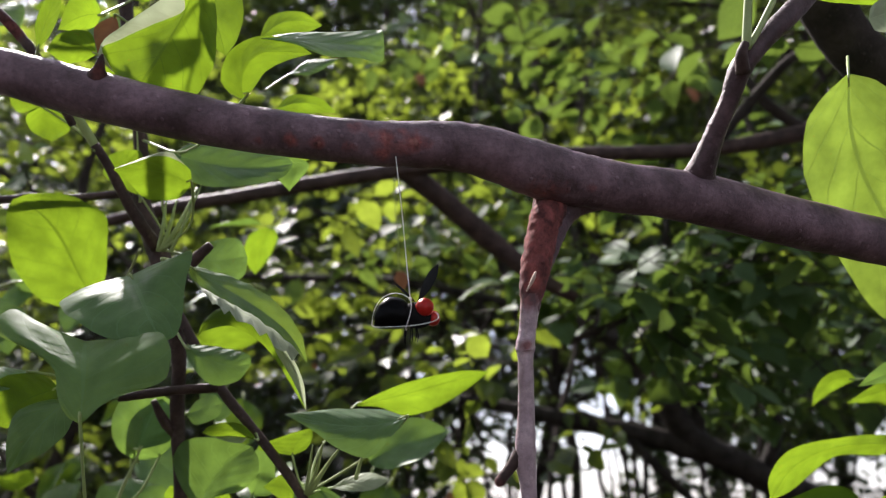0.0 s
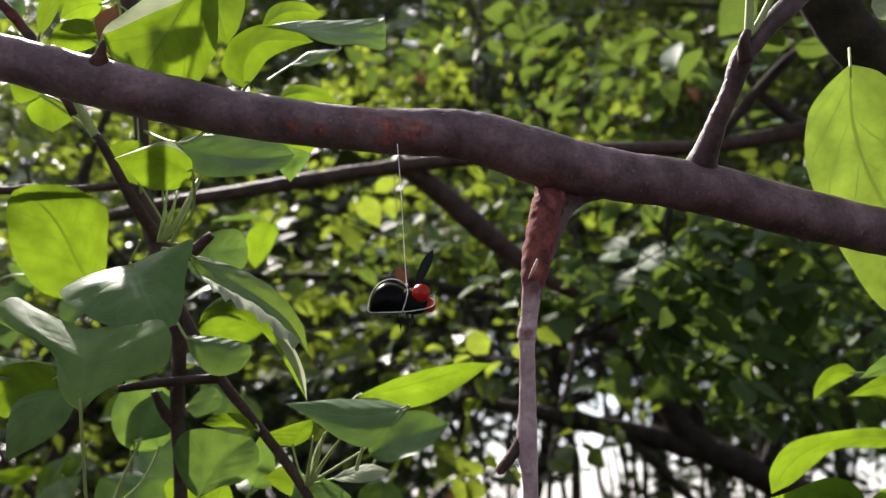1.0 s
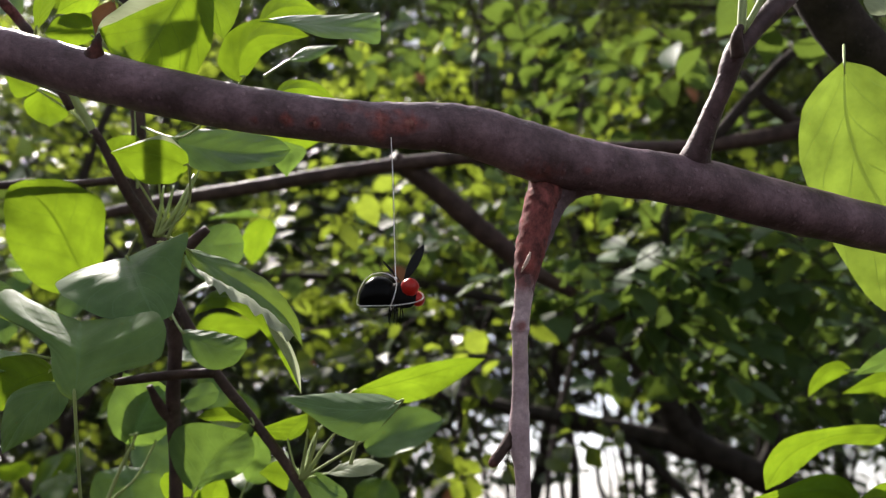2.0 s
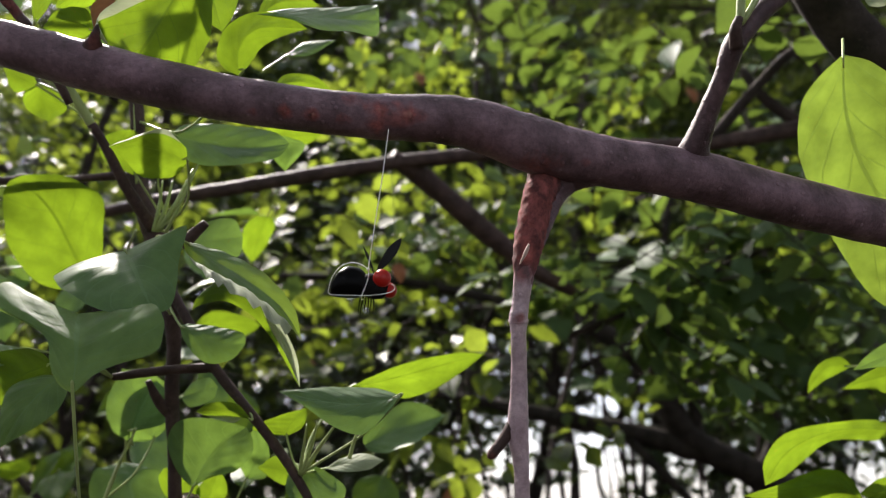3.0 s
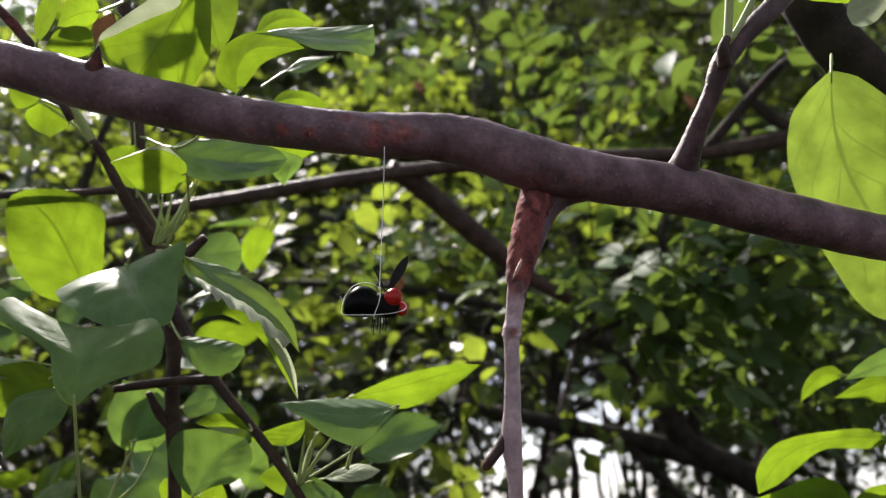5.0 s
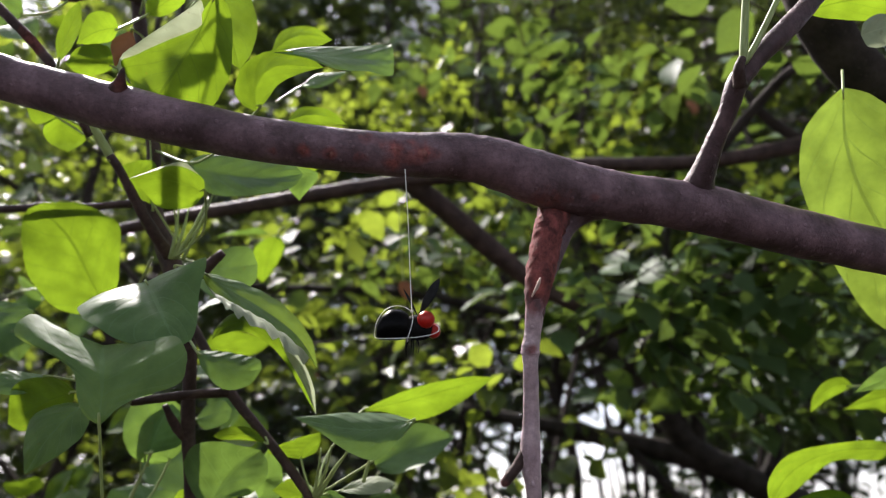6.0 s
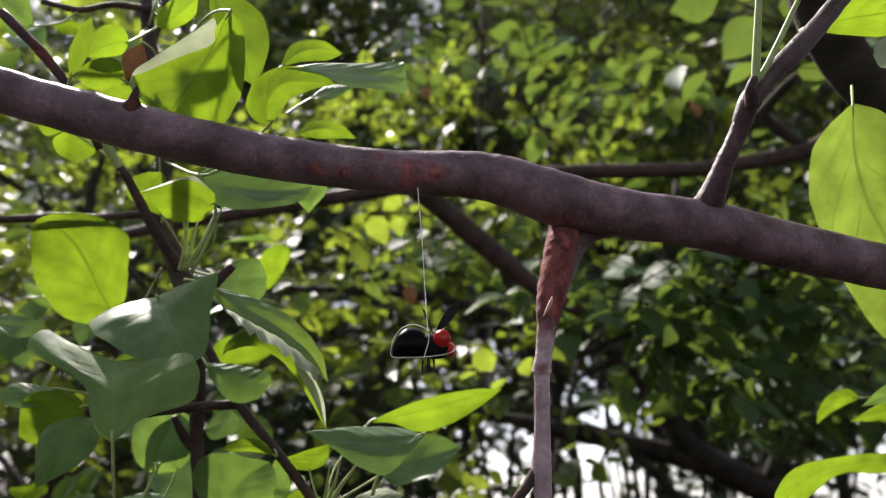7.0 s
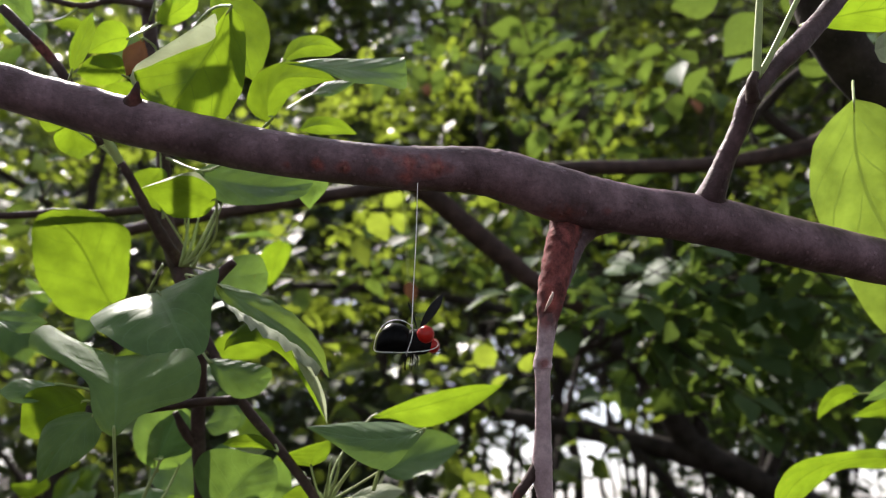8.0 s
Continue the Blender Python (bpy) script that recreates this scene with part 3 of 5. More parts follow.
# ---- the leafy shoot that rises beside the branch ----
def make_shoot():
    foot = (-0.2049, 0.6778, 1.374)
    t = thing("sapling", (foot[0], foot[1], 0), "leafy young shoot with dark stem and broad green leaves", "sapling")
    branch("stem", t, [((foot[0], foot[1], -0.03), 0.014), (foot, 0.011), ((-0.2112, 0.6196, 1.5498), 0.0053), ((-0.2147, 0.5946, 1.6251), 0.0057), ((-0.2142, 0.5808, 1.667), 0.0057), ((-0.2231, 0.5627, 1.7212), 0.0079),
                       ((-0.238, 0.5632, 1.754), 0.0084), ((-0.253, 0.5619, 1.7921), 0.0066), ((-0.256, 0.5524, 1.838), 0.0057), ((-0.2648, 0.5383, 1.8977), 0.0062), ((-0.2764, 0.5314, 1.9529), 0.0057), ((-0.2871, 0.5194, 2.0234), 0.0044)],
           BARK_TWIG, 16, 8, 0.08, seed=11)
    branch("side_twig", t, [((-0.2483, 0.5633, 1.7879), 0.0053), ((-0.2667, 0.5662, 1.7957), 0.004), ((-0.3085, 0.5718, 1.7944), 0.0031), ((-0.3515, 0.5765, 1.7957), 0.004), ((-0.3705, 0.5818, 1.7961), 0.0035), ((-0.4319, 0.5821, 1.7926), 0.0031)], BARK_TWIG, 10, 7, 0.15, seed=12)
    branch("spur", t, [((-0.3509, 0.5755, 1.7953), 0.0035), ((-0.3489, 0.5729, 1.7892), 0.0022)], BARK_TWIG, 8, 3, 0.1, seed=13)
    branch("side_twig", t, [((-0.2311, 0.5544, 1.7462), 0.0053), ((-0.2459, 0.5352, 1.769), 0.0044), ((-0.2611, 0.5136, 1.7989), 0.0035), ((-0.2687, 0.5051, 1.8104), 0.0035)], BARK_TWIG, 10, 7, 0.1, seed=14)
    branch("side_twig", t, [((-0.2141, 0.5645, 1.6991), 0.0037), ((-0.1947, 0.5628, 1.6701), 0.0037), ((-0.1753, 0.567, 1.6411), 0.004), ((-0.15, 0.571, 1.6127), 0.0037), ((-0.1272, 0.5741, 1.5868), 0.0037), ((-0.109, 0.5765, 1.5632), 0.0034), ((-0.0868, 0.5825, 1.5284), 0.003)], BARK_TWIG, 12, 7, 0.08, seed=15)
    branch("side_twig", t, [((-0.1766, 0.567, 1.6411), 0.004), ((-0.201, 0.5617, 1.6385), 0.0035), ((-0.2241, 0.5569, 1.6347), 0.0035), ((-0.2446, 0.5523, 1.6303), 0.0026)], BARK_TWIG, 10, 6, 0.12, seed=16)
    branch("side_twig", t, [((-0.2153, 0.6002, 1.6083), 0.004), ((-0.2227, 0.5912, 1.618), 0.004), ((-0.2292, 0.5806, 1.6324), 0.0022)], BARK_TWIG, 10, 5, 0.15, seed=17)
    branch("spur", t, [((-0.1859, 0.4968, 1.714), 0.0044), ((-0.1774, 0.4941, 1.7224), 0.004), ((-0.1696, 0.492, 1.7293), 0.0031)], BARK_TWIG, 8, 4, 0.1, seed=18)
    branch("side_twig", t, [((-0.3381, 0.4338, 1.8978), 0.0035), ((-0.314, 0.4414, 1.8759), 0.0035), ((-0.304, 0.445, 1.8656), 0.0035), ((-0.2899, 0.4509, 1.8483), 0.0035), ((-0.2709, 0.475, 1.811), 0.0028)], BARK_TWIG, 10, 6, 0.12, [((-0.308, 0.444, 1.8685), 0.02)], "reddish bare twig", seed=19)
    branch("side_twig", t, [((-0.2711, 0.5221, 1.9638), 0.0035), ((-0.2997, 0.5113, 1.9605), 0.0026), ((-0.3216, 0.5032, 1.9494), 0.0026), ((-0.3503, 0.4961, 1.952), 0.0022)], BARK_TWIG, 10, 6, 0.14, seed=20)
    F, BACK = (0, -0.9, 0.5), (-0.2, 0.7, 0.66)
    # the shoot's own leaves, from below and behind the branch to its top
    drape(t, [(-0.2058, 0.454, 1.6959), (-0.1917, 0.4361, 1.6807), (-0.1779, 0.4212, 1.663), (-0.1649, 0.4117, 1.6447)],
          [(0.04, 0.0127, 22, -0.0021), (0.12, 0.026, 28, 0.0036), (0.3, 0.0383, 33, 0.0028), (0.55, 0.0233, 13, -0.0), (0.8, 0.0115, 0, 0.008)],
          [(0.04, 0.0165, -18, -0.0141), (0.12, 0.0325, -15, -0.0199), (0.35, 0.0437, -14, -0.0245), (0.6, 0.0389, -17, -0.0195), (0.82, 0.0247, -20, -0.008)], (0, -0.6, 0.8), LEAF_OLD, 'large dark-green leaf folded over along its midrib', stalk=(-0.2114, 0.56, 1.68), bulge=0.08, pillow=0.006)
    # Paler blade: the stronger light on this leaf is put into its colour.
    drape(t, [(-0.1962, 0.3954, 1.5981), (-0.1985, 0.3979, 1.6122), (-0.204, 0.4058, 1.6292), (-0.2149, 0.4257, 1.648)],
          [(0.06, 0.007, 2, 0.0025), (0.2, 0.0134, -5, 0.0096), (0.38, 0.0158, -7, 0.0188), (0.52, 0.0295, -9, 0.0294), (0.7, 0.0485, 5, 0.0405), (0.86, 0.0396, 17, 0.0426), (0.95, 0.0213, 14, 0.021)],
          [(0.06, 0.0037, 25, -0.0007), (0.2, 0.0111, 15, -0.0001), (0.36, 0.0239, 13, -0.0045), (0.52, 0.0423, 14, -0.0134), (0.68, 0.0478, 15, -0.0182), (0.86, 0.0434, 18, -0.0153), (0.95, 0.0219, 17, -0.008)], (0, -0.6, 0.8), LEAF_PALE, 'broad grey-green leaf with a wavy rim', stalk=(-0.2294, 0.5293, 1.5095), bulge=0.05, pillow=0.01)
    # Paler blade here stands in for the sky's sheen.
    drape(t, [(-0.2469, 0.4822, 1.62), (-0.2539, 0.4752, 1.6093), (-0.2647, 0.4748, 1.5943), (-0.2781, 0.4832, 1.5752)],
          [(0.12, 0.0094, -18, -0.0018), (0.35, 0.0188, -16, -0.0012), (0.6, 0.0174, -26, -0.002), (0.85, 0.0072, -36, -0.0006)],
          [(0.12, 0.0149, -5, -0.0021), (0.35, 0.0259, 6, 0.0095), (0.6, 0.0159, 14, 0.0147), (0.85, 0.0048, 49, 0.0071)], (0, -0.6, 0.8), LEAF_PALE, 'grey-green leaf with a pale sheen', stalk=(-0.2446, 0.5523, 1.6303), bulge=0.15, pillow=0.012)
    drape(t, [(-0.2575, 0.4896, 1.629), (-0.2791, 0.5011, 1.625), (-0.2986, 0.5136, 1.6184), (-0.3164, 0.5214, 1.6103)],
          [(0.15, 0.0113, 6, -0.0109), (0.45, 0.0171, 22, -0.0133), (0.75, 0.0198, 17, -0.0068)],
          [(0.15, 0.0098, -5, 0.0021), (0.45, 0.0124, -13, 0.0059), (0.75, 0.0101, -25, 0.0084)], (0, 0.55, 0.83), LEAF, stalk=(-0.2446, 0.5523, 1.6303))
    # Paler blade again, so the arching leaf looks lit.
    drape(t, [(-0.1673, 0.4457, 1.7003), (-0.1464, 0.4479, 1.6883), (-0.1242, 0.4524, 1.6759), (-0.1049, 0.4607, 1.6618), (-0.0933, 0.4731, 1.6444)],
          [(0.12, 0.0081, -5, -0.0039), (0.35, 0.014, 9, -0.0035), (0.6, 0.0131, 19, -0.0032), (0.82, 0.0077, 27, -0.0011)],
          [(0.1, 0.0067, -30, -0.0003), (0.3, 0.0112, -8, -0.0009), (0.55, 0.0127, 2, -0.0027), (0.8, 0.0101, 8, -0.001)], (0.1, -0.6, 0.8), LEAF_PALE, 'arching light-green leaf with a pale ruffled rim', stalk=(-0.217, 0.5497, 1.7264), flap=('right', [(0.18, 0.0216, 6, 0.0091), (0.4, 0.0389, 14, 0.0049), (0.6, 0.0423, 16, 0.0019), (0.8, 0.0362, 15, 0.0008)]), ruffle=0.14)
    drape(t, [(-0.1592, 0.4548, 1.658), (-0.1529, 0.4547, 1.668), (-0.1401, 0.4584, 1.6733), (-0.1206, 0.4637, 1.6647), (-0.1063, 0.476, 1.6446), (-0.0963, 0.4926, 1.6178)],
          [(0.12, 0.0024, 127, 0.0006), (0.35, 0.0066, 73, -0.0), (0.55, 0.0064, 68, -0.0025), (0.78, 0.0054, 90, -0.0041)],
          [(0.12, 0.0027, -133, -0.0025), (0.35, 0.0099, -92, 0.0016), (0.55, 0.0089, -100, 0.0062), (0.75, 0.0062, -105, 0.0021)], (0.2, 0.4, 0.9), LEAF, 'small curled yellow-green leaf', bulge=0.2)
    drape(t, [(-0.1164, 0.4544, 1.6611), (-0.1082, 0.4632, 1.6511), (-0.1001, 0.4758, 1.636), (-0.0954, 0.4909, 1.6166)],
          [(0.3, 0.0041, 109, 0.0002), (0.7, 0.0029, 77, 0.0018)],
          [(0.3, 0.0037, -61, 0.0004), (0.7, 0.0032, -104, 0.0016)], (0, -0.6, 0.8), LEAF_RIM, 'pale rolled tip of an arching leaf')
    drape(t, [(-0.1929, 0.531, 1.6655), (-0.1751, 0.529, 1.6564), (-0.157, 0.526, 1.6507), (-0.1439, 0.5306, 1.653)],
          [(0.15, 0.0069, 0, -0.0049), (0.5, 0.0134, 21, -0.006), (0.85, 0.0075, 44, 0.006)],
          [(0.15, 0.0083, -33, 0.0022), (0.5, 0.0159, -36, 0.0031), (0.8, 0.011, -40, -0.0026)], (0, -0.6, 0.8), LEAF_OLD, stalk=(-0.2141, 0.5645, 1.6991))
    drape(t, [(-0.0317, 0.5186, 1.6165), (-0.0544, 0.5099, 1.6098), (-0.0791, 0.5043, 1.6097), (-0.1117, 0.5018, 1.6158)],
          [(0.15, 0.0081, -21, -0.0005), (0.35, 0.0218, -31, 0.0031), (0.55, 0.0183, -28, 0.0033), (0.8, 0.0072, -20, 0.0007)],
          [(0.2, 0.0124, 10, -0.004), (0.55, 0.0166, 11, 0.0036), (0.85, 0.0063, 14, 0.0022)], (0, -0.6, 0.8), LEAF_OLD, 'dark-green leaf with a pale sunlit patch', stalk=(-0.1051, 0.5698, 1.5662), bulge=0.14)
    drape(t, [(-0.0793, 0.6122, 1.634), (-0.0435, 0.6049, 1.6417), (-0.0074, 0.597, 1.651), (0.0277, 0.5894, 1.6597)],
          [(0.15, 0.0097, 8, 0.0005), (0.4, 0.0246, -4, -0.0105), (0.65, 0.0236, -6, -0.0107), (0.87, 0.0086, -22, -0.0027)],
          [(0.15, 0.0059, 18, 0.0034), (0.45, 0.0127, 1, 0.0017), (0.8, 0.0089, 0, 0.0019)], (0.1, 0.45, 0.88), LEAF, 'bright yellow-green leaf held level', stalk=(-0.1051, 0.5698, 1.5662), bulge=0.2)
    drape(t, [(-0.1934, 0.605, 1.5555), (-0.1835, 0.5994, 1.5729), (-0.1692, 0.5939, 1.5898), (-0.1533, 0.5907, 1.6001)],
          [(0.08, 0.0123, 19, -0.0033), (0.3, 0.0284, 28, -0.0089), (0.55, 0.0373, 43, -0.0135), (0.75, 0.0296, 55, -0.0168), (0.92, 0.0149, 63, -0.008)],
          [(0.08, 0.0085, -20, 0.0087), (0.3, 0.0228, -23, 0.0115), (0.6, 0.0234, -25, 0.0139), (0.88, 0.0092, -26, 0.0082)], (0, -0.8, 0.6), LEAF_OLD, 'rounded dark-green leaf with pale veins', stalk=(-0.2053, 0.6218, 1.5364), bulge=0.12)
    drape(t, [(-0.2114, 0.6745, 1.5359), (-0.2197, 0.6694, 1.551), (-0.2262, 0.6601, 1.5629), (-0.234, 0.652, 1.5709)],
          [(0.3, 0.013, 18, -0.001), (0.7, 0.0138, 7, 0.0045)],
          [(0.3, 0.0137, -19, 0.003), (0.7, 0.0119, -9, 0.0054)], (0, 0.55, 0.83), LEAF, stalk=(-0.2127, 0.6806, 1.5176))
    drape(t, [(-0.2034, 0.6736, 1.5391), (-0.1988, 0.6696, 1.5514), (-0.1927, 0.6603, 1.5635), (-0.1875, 0.6522, 1.5725)],
          [(0.4, 0.0134, -8, 0.0023)],
          [(0.4, 0.0116, 11, -0.0045)], (0, 0.55, 0.83), LEAF, stalk=(-0.2127, 0.6806, 1.5176))
    drape(t, [(-0.1711, 0.6761, 1.5645), (-0.1635, 0.6669, 1.5767), (-0.1587, 0.6567, 1.5918), (-0.1612, 0.6516, 1.607)],
          [(0.3, 0.0152, -122, -0.0012), (0.7, 0.009, 177, -0.0048)],
          [(0.4, 0.0142, 81, 0.0008)], (0, -0.6, 0.8), LEAF_OLD, stalk=(-0.1837, 0.6853, 1.5364))
    drape(t, [(-0.1425, 0.5636, 1.603), (-0.1544, 0.5584, 1.6085), (-0.1683, 0.558, 1.6093), (-0.1838, 0.5614, 1.6077)],
          [(0.4, 0.0061, 20, -0.002), (0.8, 0.0059, 12, -0.0025)],
          [(0.4, 0.0086, 10, 0.0003), (0.8, 0.0055, 0, 0.0039)], (0, 0.55, 0.83), LEAF, 'small curled yellow-green leaf', stalk=(-0.15, 0.571, 1.6127), flap=('right', [(0.3, 0.0076, -55, -0.0018), (0.7, 0.0065, -57, -0.0005)]))
    drape(t, [(-0.1193, 0.5778, 1.5931), (-0.117, 0.5733, 1.6003), (-0.11, 0.5681, 1.6068), (-0.1039, 0.5663, 1.6126)],
          [(0.3, 0.009, -31, 0.0034), (0.7, 0.0054, -44, 0.003)],
          [(0.2, 0.0134, 19, -0.0079), (0.5, 0.0184, 14, -0.0269), (0.8, 0.0087, 32, -0.0108)], (0, 0.55, 0.83), LEAF, 'small yellow-green leaf against the light', stalk=(-0.1051, 0.5698, 1.5662))
    drape(t, [(-0.1191, 0.6027, 1.5659), (-0.1279, 0.6012, 1.5699), (-0.1367, 0.6007, 1.5711), (-0.1446, 0.6006, 1.5709)],
          [(0.4, 0.0104, 37, 0.0007)],
          [(0.4, 0.0108, -37, -0.0074)], (0, 0.55, 0.83), LEAF, stalk=(-0.1051, 0.5698, 1.5662))
    drape(t, [(-0.0904, 0.5857, 1.5707), (-0.0755, 0.5795, 1.574), (-0.0612, 0.5767, 1.5769), (-0.0465, 0.5789, 1.5773)],
          [(0.3, 0.0054, 25, -0.0022), (0.7, 0.0075, 4, -0.0003)],
          [(0.3, 0.0065, -21, 0.001), (0.7, 0.0079, -31, 0.0013)], (0, -0.6, 0.8), LEAF_RIM, 'pale curled leaf', stalk=(-0.1051, 0.5698, 1.5662))
    drape(t, [(-0.1128, 0.5896, 1.5738), (-0.1022, 0.582, 1.5654), (-0.0918, 0.576, 1.5521), (-0.0852, 0.5761, 1.5365)],
          [(0.2, 0.0091, 37, 0.0101), (0.6, 0.0177, 25, 0.0118)],
          [(0.15, 0.0075, -49, -0.0086), (0.5, 0.0209, -46, -0.0088)], (0, -0.6, 0.8), LEAF_OLD, stalk=(-0.1051, 0.5698, 1.5662))
    drape(t, [(-0.2888, 0.7068, 1.578), (-0.2789, 0.6961, 1.563), (-0.2712, 0.691, 1.5471), (-0.2631, 0.6814, 1.5287)],
          [(0.1, 0.0131, 13, 0.0063), (0.35, 0.0254, 2, 0.0008), (0.75, 0.0321, -36, -0.0023)],
          [(0.1, 0.0143, -3, -0.0078), (0.4, 0.0305, -29, -0.0262), (0.75, 0.0465, -44, -0.0221)], (0, -0.6, 0.8), LEAF_OLD, 'dark-green leaf with brown spots', stalk=(-0.2382, 0.5906, 1.5968), bulge=0.1)
    drape(t, [(-0.1982, 0.544, 1.7361), (-0.1819, 0.5355, 1.7307), (-0.1673, 0.5352, 1.7323), (-0.1551, 0.5348, 1.7339)],
          [(0.3, 0.0162, 43, -0.006), (0.75, 0.0148, 52, 0.003)],
          [(0.3, 0.0151, -54, 0.0034), (0.6, 0.0219, -44, -0.0014), (0.85, 0.0136, -50, 0.003)], (0, -0.6, 0.8), LEAF_OLD, stalk=(-0.2225, 0.5444, 1.7419))
    drape(t, [(-0.2557, 0.632, 1.5984), (-0.2545, 0.6356, 1.613), (-0.2516, 0.6397, 1.626), (-0.2473, 0.6437, 1.6427)],
          [(0.3, 0.026, -25, 0.0), (0.7, 0.0226, 15, 0.0024)],
          [(0.3, 0.0226, -20, -0.0005), (0.7, 0.0185, -2, 0.0056)], (0, -0.6, 0.8), LEAF_OLD, stalk=(-0.2637, 0.6558, 1.5897))
    drape(t, [(-0.2277, 0.6535, 1.6299), (-0.2147, 0.6476, 1.6326), (-0.2035, 0.6416, 1.6352), (-0.1932, 0.641, 1.6375)],
          [(0.3, 0.009, 49, -0.0011), (0.75, 0.0097, 38, 0.0007)],
          [(0.3, 0.0118, -45, -0.0015), (0.75, 0.0098, -44, 0.0036)], (0, -0.6, 0.8), LEAF_OLD, 'grey-green leaf with a pale sheen', stalk=(-0.2446, 0.6762, 1.6243))
    drape(t, [(-0.3256, 0.4657, 1.681), (-0.31, 0.462, 1.677), (-0.2921, 0.4577, 1.675), (-0.2767, 0.4578, 1.6753)],
          [(0.4, 0.0074, 34, -0.0058), (0.75, 0.0077, 28, -0.0019)],
          [(0.4, 0.0083, -15, 0.0075), (0.75, 0.0077, -35, 0.0013)], (0, -0.6, 0.8), LEAF_OLD, stalk=(-0.3632, 0.5122, 1.6668))
    drape(t, [(-0.2883, 0.5108, 1.6428), (-0.3003, 0.5068, 1.6385), (-0.3135, 0.5071, 1.637), (-0.3324, 0.5122, 1.6369)],
          [(0.3, 0.0093, -34, 0.0), (0.7, 0.0087, -34, 0.0004)],
          [(0.3, 0.011, 1, 0.0005), (0.7, 0.0109, 23, 0.0078)], (0, -0.6, 0.8), LEAF_OLD, 'grey-green leaf with a pale sheen', stalk=(-0.2446, 0.5523, 1.6303))
    drape(t, [(-0.311, 0.6253, 1.7247), (-0.3197, 0.6074, 1.7461), (-0.3289, 0.5893, 1.7682), (-0.3405, 0.5738, 1.7823), (-0.3587, 0.5658, 1.7896)],
          [(0.05, 0.0157, 2, 0.0013), (0.25, 0.0358, 1, 0.0092), (0.5, 0.0478, 0, 0.0018), (0.75, 0.0337, 3, -0.0096), (0.92, 0.0119, 7, -0.0049)],
          [(0.05, 0.0155, -18, -0.01), (0.2, 0.0391, -8, -0.0154), (0.42, 0.0524, -4, -0.0112), (0.7, 0.0396, -2, 0.005), (0.9, 0.0135, -1, 0.0113)], (0, 0.55, 0.83), LEAF, 'broad upright leaf glowing green against the light', stalk=(-0.2483, 0.5633, 1.7479), bulge=0.06)
    drape(t, [(-0.1451, 0.3461, 1.8397), (-0.1575, 0.3614, 1.8252), (-0.1731, 0.3765, 1.811), (-0.1946, 0.3975, 1.7948)],
          [(0.12, 0.0028, -1, 0.0054), (0.3, 0.0011, 48, 0.0013), (0.5, 0.014, 37, 0.0059), (0.72, 0.0266, 32, 0.0112), (0.88, 0.0323, 28, 0.0137)],
          [(0.12, 0.0113, -26, -0.0057), (0.38, 0.0211, -18, -0.007), (0.62, 0.0295, -11, -0.0039), (0.85, 0.0256, -13, 0.0002)], (0, 0.55, 0.83), LEAF, 'broad leaf glowing yellow-green, one rim turned over', stalk=(-0.2648, 0.5383, 1.8977), flap=('left', [(0.2, 0.0104, -59, -0.009), (0.32, 0.0109, -34, -0.011), (0.5, 0.0169, -12, -0.0072), (0.7, 0.0255, 7, 0.001), (0.84, 0.031, 17, 0.0076)]), bulge=0.12)
    drape(t, [(-0.1781, 0.3969, 1.8912), (-0.1622, 0.395, 1.8663), (-0.1505, 0.3979, 1.8425), (-0.1446, 0.4041, 1.8244)],
          [(0.3, 0.0147, 5, -0.0048), (0.65, 0.0127, 5, 0.0026)],
          [(0.2, 0.0186, 18, 0.0128), (0.5, 0.0219, 8, 0.0092), (0.8, 0.0114, -1, 0.0032)], (0, 0.55, 0.83), LEAF, stalk=(-0.2764, 0.5314, 1.9529))
    drape(t, [(-0.1363, 0.4218, 1.8037), (-0.1353, 0.4119, 1.8173), (-0.1209, 0.3993, 1.8241), (-0.0873, 0.3867, 1.8158)],
          [(0.15, 0.0075, -7, -0.0011), (0.4, 0.0122, -10, 0.0053), (0.7, 0.0071, -21, 0.0132)],
          [(0.1, 0.0098, 16, -0.0004), (0.3, 0.0143, 20, -0.0063), (0.5, 0.0144, 35, -0.0057), (0.7, 0.0101, 38, -0.0039), (0.88, 0.007, 31, -0.0015)], (0, 0.55, 0.83), LEAF, 'curled leaf glowing yellow-green', stalk=(-0.256, 0.5524, 1.838), bulge=0.15)
    drape(t, [(-0.1222, 0.3965, 1.8324), (-0.094, 0.3842, 1.8229), (-0.0679, 0.3765, 1.8157), (-0.0427, 0.371, 1.8111)],
          [(0.2, 0.0079, 24, -0.0051), (0.55, 0.0142, 24, -0.0012), (0.88, 0.0145, 36, 0.0015), (0.97, 0.0112, 43, -0.0015)],
          [(0.2, 0.0022, -50, 0.0064), (0.5, 0.0117, -28, 0.0066), (0.8, 0.0131, -26, 0.0039), (0.95, 0.0114, -41, 0.006)], (0, -0.6, 0.8), LEAF_OLD, 'grey-green end of a leaf bent over to its upper side', bulge=0.1)
    drape(t, [(-0.1432, 0.466, 1.8755), (-0.1271, 0.4539, 1.8808), (-0.111, 0.4488, 1.8809), (-0.095, 0.4501, 1.8778)],
          [(0.3, 0.007, -39, 0.0007), (0.7, 0.0076, -33, 0.0048)],
          [(0.3, 0.0093, 53, -0.0035), (0.7, 0.0059, 39, -0.001)], (0, 0.55, 0.83), LEAF, stalk=(-0.1501, 0.4682, 1.8686))
